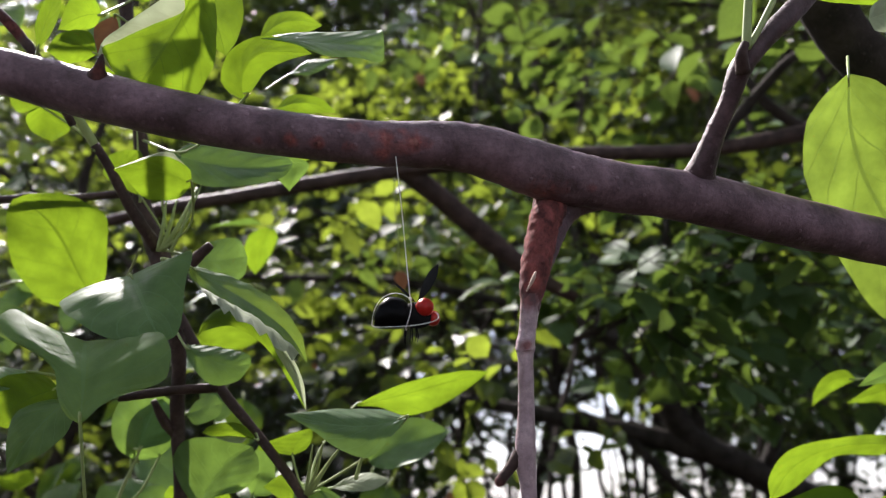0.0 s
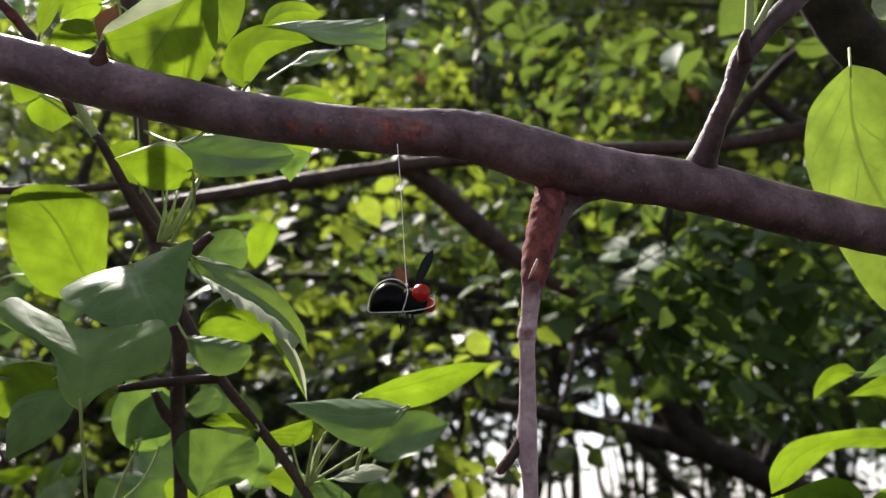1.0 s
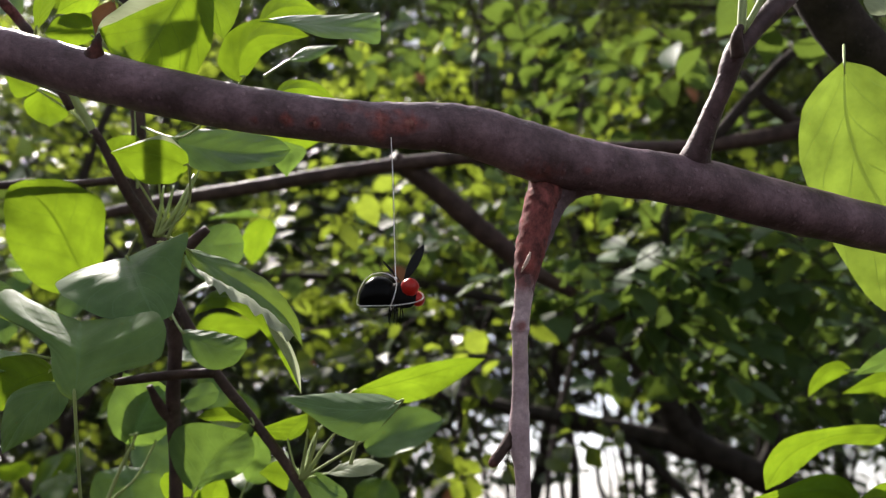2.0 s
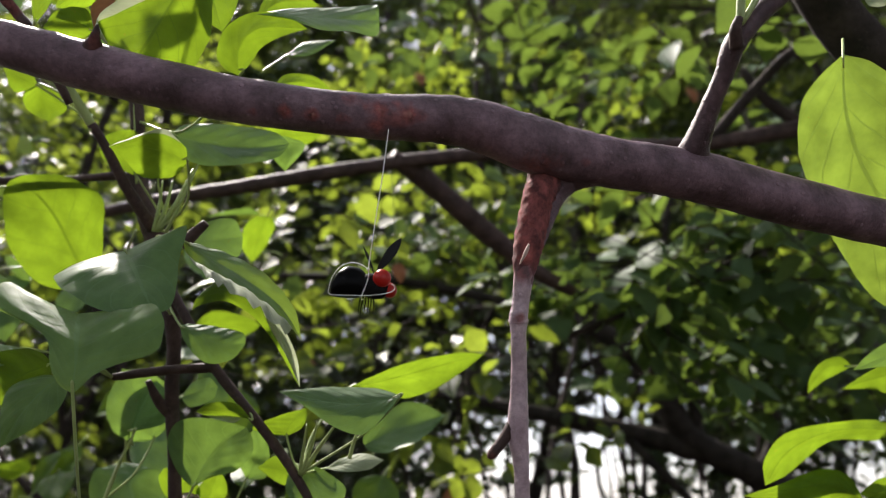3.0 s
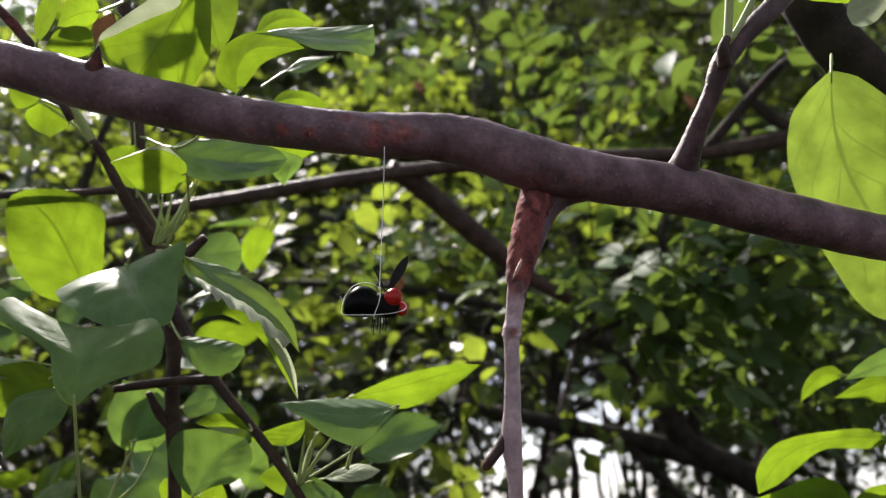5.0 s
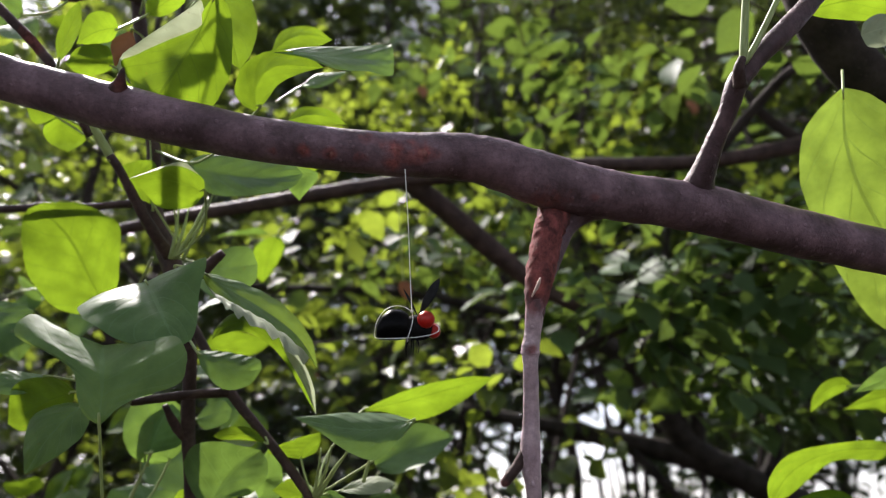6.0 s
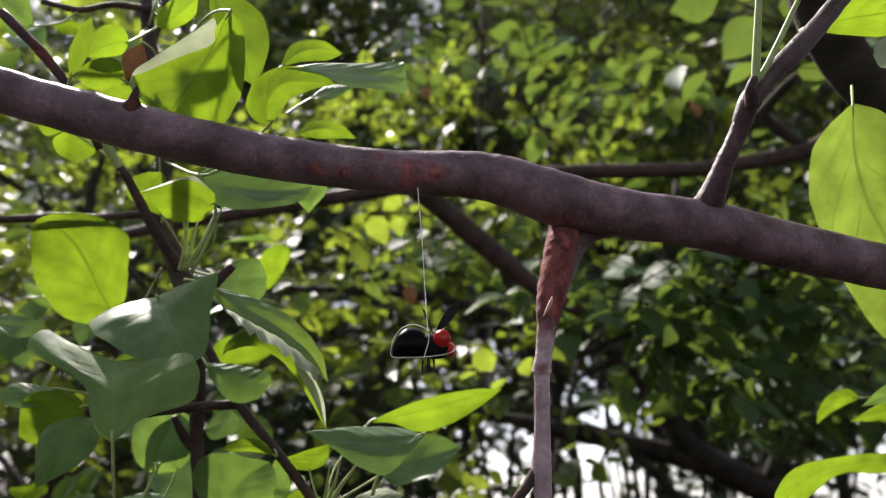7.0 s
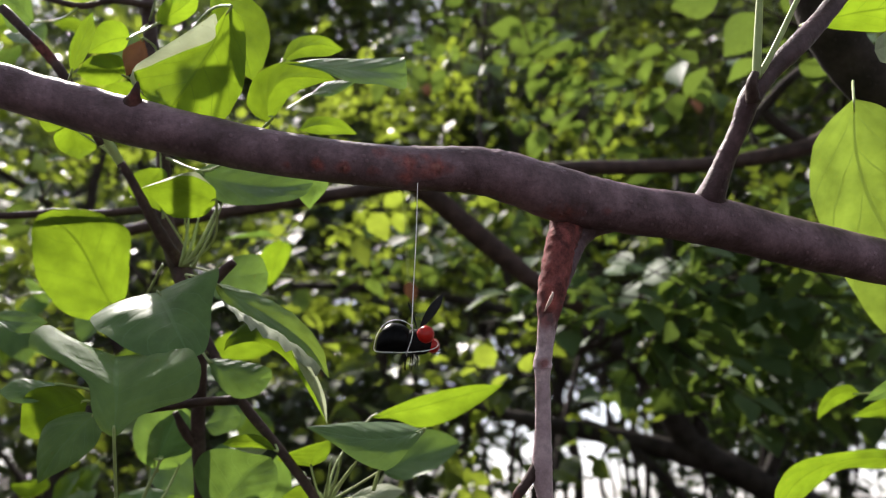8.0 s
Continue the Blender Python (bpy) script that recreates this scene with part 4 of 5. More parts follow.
    drape(t, [(-0.1294, 0.5092, 1.8732), (-0.1165, 0.5032, 1.8761), (-0.1038, 0.4979, 1.8765), (-0.089, 0.4969, 1.8802)],
          [(0.4, 0.0078, 35, -0.0033)],
          [(0.4, 0.0109, -39, 0.0069)], (0, -0.6, 0.8), LEAF_OLD, stalk=(-0.1473, 0.5129, 1.8615))
    drape(t, [(-0.1256, 0.464, 1.8196), (-0.1111, 0.4584, 1.8214), (-0.0976, 0.4588, 1.8209), (-0.0826, 0.4608, 1.8155)],
          [(0.3, 0.0067, -39, 0.0005), (0.7, 0.005, -37, 0.0028)],
          [(0.3, 0.0077, 68, -0.0037), (0.7, 0.0049, 37, -0.0001)], (0, 0.55, 0.83), LEAF)
    drape(t, [(-0.2592, 0.3975, 1.8234), (-0.2525, 0.3884, 1.835), (-0.245, 0.3803, 1.8436), (-0.2399, 0.3746, 1.8543)],
          [(0.3, 0.0076, -36, 0.0002), (0.7, 0.0063, -32, 0.0003)],
          [(0.3, 0.0062, 26, -0.0018), (0.7, 0.0056, 22, 0.0011)], (0, 0.55, 0.83), LEAF, 'narrow bright yellow-green leaf', stalk=(-0.2899, 0.4509, 1.8483))
    drape(t, [(-0.2465, 0.4419, 1.88), (-0.2538, 0.4377, 1.8764), (-0.2623, 0.4369, 1.8721), (-0.2745, 0.4408, 1.8663)],
          [(0.3, 0.0109, -7, -0.0047), (0.7, 0.0121, 21, -0.0059)],
          [(0.3, 0.0085, -10, -0.0011), (0.7, 0.0078, 26, 0.0041)], (0, 0.55, 0.83), LEAF, stalk=(-0.2711, 0.5221, 1.9638))
    drape(t, [(-0.2429, 0.4377, 1.8457), (-0.2508, 0.4315, 1.8479), (-0.2614, 0.431, 1.849), (-0.2774, 0.4365, 1.8476)],
          [(0.3, 0.0117, 4, -0.0012), (0.7, 0.0074, 11, -0.0003)],
          [(0.3, 0.0116, 16, -0.0033), (0.7, 0.0126, 3, 0.0076)], (0, 0.55, 0.83), LEAF, stalk=(-0.2648, 0.5383, 1.8977))
    drape(t, [(-0.2369, 0.4421, 1.8796), (-0.2394, 0.4404, 1.869), (-0.242, 0.4386, 1.8585), (-0.2451, 0.4419, 1.8488)],
          [(0.4, 0.0119, -17, 0.0068)],
          [(0.4, 0.0094, 11, 0.0002)], (0, -0.6, 0.8), DEAD, 'withered brown leaf', stalk=(-0.2648, 0.5383, 1.8977))
    drape(t, [(-0.2353, 0.4559, 1.9013), (-0.2237, 0.4498, 1.9044), (-0.2122, 0.4434, 1.9082), (-0.2012, 0.4404, 1.9176)],
          [(0.3, 0.0069, 3, -0.0016), (0.7, 0.0082, 12, 0.0018)],
          [(0.3, 0.0089, -11, -0.0009), (0.7, 0.01, 31, -0.0009)], (0, 0.55, 0.83), LEAF, stalk=(-0.2764, 0.5314, 1.9529))
    drape(t, [(-0.3476, 0.489, 1.9236), (-0.3511, 0.4775, 1.9261), (-0.3544, 0.4671, 1.9254), (-0.3691, 0.4642, 1.9335)],
          [(0.4, 0.0148, 82, 0.0004)],
          [(0.4, 0.0211, -90, 0.0038)], (0, -0.6, 0.8), LEAF_OLD, stalk=(-0.3216, 0.5032, 1.9494))
    drape(t, [(-0.3092, 0.4975, 1.8377), (-0.318, 0.4963, 1.8408), (-0.3269, 0.4945, 1.8457), (-0.3357, 0.493, 1.8497)],
          [(0.4, 0.0113, 8, 0.001)],
          [(0.4, 0.0128, -11, 0.0042)], (0, 0.55, 0.83), LEAF, stalk=(-0.2687, 0.5051, 1.8104))
    drape(t, [(-0.3078, 0.497, 1.8391), (-0.3086, 0.5048, 1.8317), (-0.308, 0.5121, 1.8255), (-0.3064, 0.515, 1.8171)],
          [(0.2, 0.0114, -14, -0.0003), (0.6, 0.0148, -3, 0.0003)],
          [(0.2, 0.0139, -11, -0.0026), (0.6, 0.0148, 3, 0.0028)], (0, 0.55, 0.83), LEAF, 'small leaf glowing yellow-green', stalk=(-0.2687, 0.5051, 1.8104))
    drape(t, [(-0.2123, 0.5097, 1.8057), (-0.1801, 0.5032, 1.795), (-0.1472, 0.5, 1.7904), (-0.1192, 0.5037, 1.7962)],
          [(0.12, 0.0128, 32, -0.0054), (0.45, 0.0212, 35, -0.0017), (0.8, 0.0132, 37, 0.0083)],
          [(0.12, 0.0125, -43, 0.004), (0.35, 0.0216, -31, 0.0059), (0.65, 0.0197, -22, 0.0026), (0.88, 0.0124, -29, 0.0005)], (0, -0.6, 0.8), LEAF_OLD, 'broad dark-green leaf with a dull sheen', stalk=(-0.2214, 0.5531, 1.7506), bulge=0.15, pillow=0.015)
    drape(t, [(-0.1261, 0.5107, 1.8064), (-0.1231, 0.5136, 1.7982), (-0.1205, 0.5118, 1.788), (-0.1233, 0.5148, 1.7789)],
          [(0.4, 0.013, 20, 0.0006)],
          [(0.4, 0.0122, -13, -0.0)], (0, -0.6, 0.8), LEAF_OLD)
    drape(t, [(-0.1819, 0.4755, 1.7676), (-0.1951, 0.4686, 1.7718), (-0.2128, 0.4646, 1.7736), (-0.232, 0.4626, 1.7725)],
          [(0.15, 0.0104, 5, -0.0001), (0.45, 0.0122, 9, 0.0005), (0.8, 0.0045, -7, -0.0008)],
          [(0.15, 0.0148, -7, -0.0037), (0.45, 0.0253, -1, 0.008), (0.78, 0.0097, 3, 0.0056)], (0, 0.55, 0.83), LEAF, 'leaf with a pale rim glowing yellow-green', stalk=(-0.2225, 0.5444, 1.7419), flap=('left', [(0.3, 0.0204, -9, 0.0059), (0.6, 0.0163, -34, 0.0011), (0.9, 0.0056, -47, 0.0004)]), bulge=0.14)
    drape(t, [(-0.2427, 0.5382, 1.7825), (-0.2505, 0.5343, 1.7938), (-0.2562, 0.5258, 1.8031), (-0.2514, 0.5174, 1.8125)],
          [(0.4, 0.0155, -96, 0.0096), (0.8, 0.0105, 87, -0.0024)],
          [(0.4, 0.0181, 118, -0.0029), (0.8, 0.0118, -101, 0.0119)], (0, -0.6, 0.8), LEAF, stalk=(-0.2214, 0.5531, 1.7506))
    leaf(t, (-0.1909, 0.6527, 1.8672), (-0.1215, 0.6499, 1.8788), 0.0268, BACK, LEAF)
    leaf(t, (-0.2449, 0.6502, 1.5945), (-0.2709, 0.6323, 1.6478), 0.0567, (0.1, -0.75, 0.5), LEAF_OLD, (-0.2714, 0.642, 1.5488))
    leaf(t, (-0.0716, 0.6755, 1.5952), (-0.0036, 0.6683, 1.6198), 0.0439, F, LEAF_OLD)
    branch("stalk", t, [((-0.267, 0.5074, 1.807), 0.0031), ((-0.2717, 0.5022, 1.8155), 0.0035), ((-0.2811, 0.4911, 1.8313), 0.0031), ((-0.2927, 0.4844, 1.8509), 0.0022)], STALK, 10, 6, 0.05, label="green young end of a twig")
    # pale stalks that fan out from the joints
    for a, b, c, r in (((-0.2268, 0.5448, 1.7406), (-0.2232, 0.5394, 1.7571), (-0.2246, 0.5427, 1.7819), 0.0016), ((-0.2242, 0.5448, 1.7406), (-0.2176, 0.5388, 1.7593), (-0.2167, 0.5427, 1.7821), 0.0016), ((-0.2225, 0.5444, 1.7419), (-0.2098, 0.5382, 1.7615), (-0.2047, 0.5501, 1.7952), 0.0019), ((-0.2132, 0.5346, 1.7372), (-0.2017, 0.5274, 1.7597), (-0.195, 0.5374, 1.7993), 0.0012),
                       ((-0.1063, 0.5698, 1.5661), (-0.1027, 0.5588, 1.5822), (-0.0996, 0.5475, 1.599), 0.0012), ((-0.1051, 0.5698, 1.5662), (-0.0971, 0.5582, 1.5842), (-0.092, 0.5469, 1.6011), 0.0013), ((-0.1039, 0.5698, 1.5662), (-0.091, 0.5582, 1.5844), (-0.0791, 0.5478, 1.5991), 0.0015), ((-0.0676, 0.544, 1.5762), (-0.065, 0.541, 1.5856), (-0.0624, 0.5379, 1.595), 0.0013),
                       ((-0.2775, 0.6376, 1.5272), (-0.2648, 0.6307, 1.5661), (-0.2504, 0.625, 1.6013), 0.0017), ((-0.2493, 0.5532, 1.7836), (-0.253, 0.5483, 1.8158), (-0.2572, 0.5432, 1.8484), 0.0009)):
        branch("stalk", t, [(a, r * 1.15), (b, r), (c, r * 0.4)], STALK, 8, 6, 0.05)
    # shaded leaves further in
    rnd = random.Random(77)
    for lo, hi, count in (((-0.5672, 0.9527, 1.5338), (-0.2365, 0.8838, 1.7567), 22), ((-0.5596, 0.7656, 2.0157), (-0.4055, 0.7301, 2.13), 8), ((-0.2249, 0.8979, 1.5409), (-0.0561, 0.8754, 1.6161), 7), ((-0.5546, 0.8555, 1.744), (-0.4394, 0.8237, 1.8452), 9), ((-0.311, 0.8664, 1.8061), (-0.1856, 0.8358, 1.904), 5)):
        for k in range(count):
            base = Vector((rnd.uniform(lo[0], hi[0]), lo[1] + rnd.uniform(-0.12, 0.12), rnd.uniform(lo[2], hi[2])))
            way = Vector((rnd.gauss(0, 0.7), rnd.gauss(-0.2, 0.5), rnd.gauss(-0.4, 0.5))).normalized()
            size = rnd.uniform(0.05, 0.08)
            leaf(t, base, base + way * size, size * rnd.uniform(0.55, 0.8), (rnd.gauss(0, 0.4), rnd.gauss(-0.5, 0.5), 0.8), LEAF_OLD if rnd.random() < 0.6 else LEAF, base - way * 0.03 - Vector((0, 0, 0.015)), fold=rnd.uniform(4, 18), curl=rnd.uniform(0, 40), full=rnd.uniform(0.45, 0.75))
    return t


make_shoot()


# ---- woodland behind: trees with trunks, limbs and leafy crowns ----
def small_leaf_mesh():
    """A light leaf of unit length along +Y: ovate, pointed, creased and drooping."""
    bm = bmesh.new()
    rows = []
    for i in range(7):
        s = i / 6
        half = 0.37 * math.sin(math.pi * min(1, s ** 0.8 * 0.97 + 0.025)) ** (0.75 + 0.5 * s)
        rows.append([bm.verts.new((u * half, s * 1.05, abs(u) * half * 0.22 - 0.14 * s * s + 0.02 * math.sin(7 * s + 2 * u))) for u in (-1, 0, 1)])
    for a, b in zip(rows, rows[1:]):
        for j in (0, 1):
            bm.faces.new((a[j], a[j + 1], b[j + 1], b[j]))
    me = bpy.data.meshes.new("leaf")
    bm.to_mesh(me)
    bm.free()
    me.shade_smooth()
    return me


def single_leaves(parent, leaves, mat):
    """Leaves that stand out one by one: objects on one shared mesh."""
    me = small_leaf_mesh()
    me.materials.append(mat)
    for m in leaves:
        ob = new("leaf", me)
        ob.parent = parent
        ob.matrix_basis = m


def leaf_cloud(rnd, twigs, size, single=0):
    """Arrays for many small creased leaves set alternately along twigs, and for the thin twigs themselves; the first
    leaves towards the open side, as many as single says, come back as poses instead."""
    tv = np.array([(0, 0, 0), (0.3, 0.22, 0.07), (0.36, 0.5, 0.09), (0.2, 0.8, 0.03), (0, 1.05, -0.1), (-0.2, 0.8, 0.03), (-0.36, 0.5, 0.09), (-0.3, 0.22, 0.07), (0, 0.5, 0)])
    tf = np.array([(k, (k + 1) % 8, 8) for k in range(8)])
    V, Fc, n, tV, tF, tn, every = [], [], 0, [], [], 0, []
    for a, b, count in twigs:
        along = b - a
        ahead = along.normalized()
        flat = Vector((rnd.gauss(0, 0.55), rnd.gauss(0, 0.55) - 0.25, 1)).normalized()
        side = ahead.cross(flat).normalized()
        for k in range(count):
            base = a + along * ((k + rnd.random() * 0.6 + 0.4) / count)
            y = ahead * rnd.uniform(0.2, 0.9) + side * (1 if k % 2 else -1) * rnd.uniform(0.5, 1.1) + Vector((0, 0, rnd.uniform(-0.65, 0.1)))
            y.normalize()
            z = flat + Vector((rnd.gauss(0, 0.35), rnd.gauss(0, 0.35), 0))
            z = (z - y * z.dot(y)).normalized()
            s = size * rnd.uniform(0.5, 1.2)
            m = np.array([y.cross(z), y, z]) * np.array([[s * rnd.uniform(0.8, 1.15)], [s], [s]])
            every.append((m, base + y * s * 0.15))
        up = ahead.cross(side)
        r = 0.0022
        ring = [side * r, side * -0.5 * r + up * 0.87 * r, side * -0.5 * r - up * 0.87 * r]
        tV += [tuple(a + q) for q in ring] + [tuple(b + q * 0.4) for q in ring]
        tF += [(tn + k, tn + (k + 1) % 3, tn + 3 + (k + 1) % 3, tn + 3 + k) for k in range(3)]
        tn += 6
    if single:
        every.sort(key=lambda e: e[1].y)
    poses = [Matrix.Translation(at) @ Matrix(m.T.tolist()).to_4x4() for m, at in every[:single]]
    for m, at in every[single:]:
        V.append(tv @ m + np.array(at))
        Fc.append(tf + n)
        n += 9
    return (np.concatenate(V).tolist() if V else []), (np.concatenate(Fc).tolist() if V else []), tV, tF, poses


def cloud_part(name, parent, V, Fc, mat, label=""):
    me = bpy.data.meshes.new(name)
    me.from_pydata(V, [], Fc)
    me.shade_smooth()
    me.materials.append(mat)
    ob = new(name, me)
    ob.parent = parent
    ob["kind"] = "stuff"
    if label:
        ob["label"] = label
    return ob


def crown(t, rnd, start, middle, radii, clumps, twigs_each, per, size, mat, clump=0.35, limb_r=0.012, keep=None, single=0):
    """Leaves in clumps within an egg-shaped room, each clump on a limb that grows from a point of the trunk."""
    twigs, o = [], Vector(t.location)
    for i in range(clumps):
        while True:
            u = Vector((rnd.uniform(-1, 1), rnd.uniform(-1, 1), rnd.uniform(-1, 1)))
            if u.length < 1:
                break
        c = Vector(middle) + Vector((u.x * radii[0], u.y * radii[1], u.z * radii[2]))
        if keep and not keep(c):
            continue
        s = min(start, key=lambda p: (Vector(p) - c).length + 0.5 * abs(p[2] - c.z + 0.4))
        if i % 3 == 0:
            m = Vector(s).lerp(c, 0.5) + Vector((rnd.gauss(0, 0.1), rnd.gauss(0, 0.1), rnd.uniform(0, 0.2)))
            branch("limb", t, [(s, limb_r), (m, limb_r * 0.7), (c, limb_r * 0.3)], BARK_FAR, 7, 6, 0.12, seed=i)
        for k in range(twigs_each):
            q = c + Vector((rnd.gauss(0, 1), rnd.gauss(0, 1), rnd.gauss(0, 0.7))) * clump * 0.55
            way = Vector((rnd.gauss(0, 1), rnd.gauss(0, 1), rnd.gauss(-0.1, 0.4))).normalized()
            twigs.append((q - o, q - o + way * size * per * rnd.uniform(0.3, 0.5), per))
    V, Fc, tV, tF, poses = leaf_cloud(rnd, twigs, size, single)
    cloud_part("crown", t, V, Fc, mat)
    single_leaves(t, poses, mat)
    cloud_part("twig_tangle", t, tV, tF, BARK_FAR)


def make_tree(x, y, height, radius, lean, middle, radii, clumps, size, mat, label, seed, stems=1, twigs_each=9, per=8, clump=0.35, keep=None):
    """A woodland tree: one or more trunks with limbs under a crown of leaves."""
    rnd = random.Random(seed)
    t = thing("tree", (x, y, 0), label, "tree", "woodland trees")
    starts = []
    for s in range(stems):
        ox, oy = (rnd.uniform(-0.4, 0.4), rnd.uniform(-0.3, 0.3)) if s else (0, 0)
        r = radius * (1 if s == 0 else rnd.uniform(0.4, 0.75))
        pts = [((x + ox * 0.3, y + oy * 0.3, -0.05), r * 1.25)]
        for i in range(1, 7):
            h = i / 6
            pts.append(((x + ox + (lean[0] + ox) * h + rnd.gauss(0, 0.08), y + oy + (lean[1] + oy) * h + rnd.gauss(0, 0.08), height * h), r * (1 - 0.8 * h)))
        branch("trunk", t, pts, BARK_FAR, 12, 6, 0.1, seed=seed + s)
        starts += [tuple(q[:3]) for q in spline([(*p, q) for p, q in pts], 4) if q[2] > 0.25 * height]
    crown(t, rnd, starts, middle, radii, clumps, twigs_each, per, size, mat, clump, radius * 0.35, keep)
    return t


# Slightly darker than BARK_FAR, for the leaning trunk.
BARK_DARK = bark_material("dark_trunk_bark", (0.014, 0.011, 0.009), (0.05, 0.04, 0.034), (0.1, 0.05, 0.03), 30, 0.75)


def make_near_tree():
    """The tree just behind, whose thin dark branches cross the view."""
    t = thing("tree", (1.75, 1.25, 0), "small tree with thin dark branches and scattered leaves", "tree", "woodland trees")
    branch("trunk", t, [((1.75, 1.25, -0.05), 0.07), ((1.72, 1.22, 0.8), 0.055), ((1.66, 1.2, 1.6), 0.05), ((1.7, 1.25, 2.6), 0.04), ((1.6, 1.3, 3.6), 0.02)], BARK_FAR, 14, 8, 0.08, seed=41)
    branch("limb", t, [((1.67, 1.2, 1.75), 0.026), ((0.8304, 1.0473, 2.1799), 0.016), ((0.5064, 1.0218, 2.0836), 0.013), ((0.3675, 1.0097, 2.0506), 0.011), ((0.2592, 1.0013, 2.0394), 0.0105), ((0.1459, 1.0009, 2.0355), 0.0105), ((0.0167, 1.0035, 2.0221), 0.0105), ((-0.0795, 0.9967, 2.0067), 0.0105),
                       ((-0.2056, 0.9926, 1.9819), 0.0105), ((-0.3006, 0.9968, 1.9648), 0.010), ((-0.3799, 1.0002, 1.9511), 0.0095), ((-0.4828, 1.0059, 1.9294), 0.008), ((-0.5461, 1.0109, 1.9114), 0.004)], BARK_TWIG, 14, 8, 0.09, seed=42)
    branch("limb", t, [((-0.0876, 0.9946, 2.0127), 0.013), ((-0.0522, 1.0198, 2.0017), 0.016), ((0.0016, 1.053, 1.9674), 0.0165), ((0.0615, 1.088, 1.9278), 0.016), ((0.1225, 1.1126, 1.8878), 0.013), ((0.1858, 1.1432, 1.8619), 0.009)], BARK_TWIG, 12, 7, 0.09, seed=43)
    branch("limb", t, [((0.3675, 1.0097, 2.0506), 0.009), ((0.439, 1.0041, 2.1343), 0.008), ((0.5004, 0.995, 2.1963), 0.007), ((0.5766, 1.0023, 2.2413), 0.005)], BARK_FAR, 8, 6, 0.09, seed=44)
    branch("limb", t, [((0.5147, 1.0211, 2.0861), 0.009), ((0.4637, 1.026, 2.1328), 0.008), ((0.44, 1.0389, 2.1883), 0.006)], BARK_FAR, 8, 6, 0.09, seed=45)
    rnd = random.Random(49)
    for pts in ([(0.1927, 1.2635, 1.8167), (0.3326, 1.2469, 1.8731), (0.4322, 1.2521, 1.9253), (0.5387, 1.268, 1.9776)], [(0.5387, 1.268, 1.9776), (0.6358, 1.2611, 2.0028), (0.77, 1.303, 2.0412)]):
        branch("limb", t, [(p, 0.006 - 0.001 * k) for k, p in enumerate(pts)], BARK_FAR, 8, 6, 0.1, seed=47)
    o, twigs = Vector(t.location), []
    clear = []
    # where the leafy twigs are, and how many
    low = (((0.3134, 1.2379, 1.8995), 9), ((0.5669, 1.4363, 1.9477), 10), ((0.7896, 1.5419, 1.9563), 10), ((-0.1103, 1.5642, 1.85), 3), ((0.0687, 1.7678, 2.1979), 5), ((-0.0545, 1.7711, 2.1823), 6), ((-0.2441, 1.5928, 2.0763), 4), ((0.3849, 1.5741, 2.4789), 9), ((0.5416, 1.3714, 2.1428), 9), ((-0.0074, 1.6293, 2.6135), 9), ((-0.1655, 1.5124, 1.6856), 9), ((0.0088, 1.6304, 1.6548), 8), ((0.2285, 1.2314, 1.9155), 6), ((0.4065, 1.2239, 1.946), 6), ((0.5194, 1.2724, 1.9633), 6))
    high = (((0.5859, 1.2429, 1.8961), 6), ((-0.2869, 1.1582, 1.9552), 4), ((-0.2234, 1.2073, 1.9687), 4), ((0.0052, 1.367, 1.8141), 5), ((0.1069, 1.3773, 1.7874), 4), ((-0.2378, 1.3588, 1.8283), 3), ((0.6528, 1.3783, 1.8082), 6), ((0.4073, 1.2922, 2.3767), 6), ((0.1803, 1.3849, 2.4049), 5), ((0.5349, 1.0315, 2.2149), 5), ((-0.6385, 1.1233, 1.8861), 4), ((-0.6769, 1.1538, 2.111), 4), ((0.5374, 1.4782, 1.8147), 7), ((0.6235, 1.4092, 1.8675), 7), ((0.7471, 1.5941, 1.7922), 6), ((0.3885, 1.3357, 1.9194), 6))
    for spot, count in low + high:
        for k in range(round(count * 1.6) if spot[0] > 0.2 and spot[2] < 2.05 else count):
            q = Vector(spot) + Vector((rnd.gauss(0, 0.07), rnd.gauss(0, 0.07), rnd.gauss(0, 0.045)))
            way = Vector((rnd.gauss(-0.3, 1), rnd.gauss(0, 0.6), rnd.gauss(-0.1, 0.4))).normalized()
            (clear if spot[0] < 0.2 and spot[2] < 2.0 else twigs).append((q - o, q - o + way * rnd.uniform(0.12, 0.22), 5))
    leaf(t, (-0.0778, 1.0511, 1.8741), (-0.0711, 1.041, 1.8412), 0.0191, (0.2, -0.9, 0.4), DEAD, (-0.0874, 0.9986, 2.0005), "withered orange-brown leaf", fold=15, curl=30)
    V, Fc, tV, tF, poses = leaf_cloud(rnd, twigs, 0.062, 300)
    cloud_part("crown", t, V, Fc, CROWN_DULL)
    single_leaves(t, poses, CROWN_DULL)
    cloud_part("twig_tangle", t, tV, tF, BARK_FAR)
    # Lower middle twigs get the brighter CROWN copy, sunlight put into its glow colour.
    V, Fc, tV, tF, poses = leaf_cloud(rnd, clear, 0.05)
    cloud_part("crown", t, V, Fc, CROWN, "leaves with a sunlit glow put into their colour")
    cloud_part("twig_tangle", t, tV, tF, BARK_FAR)




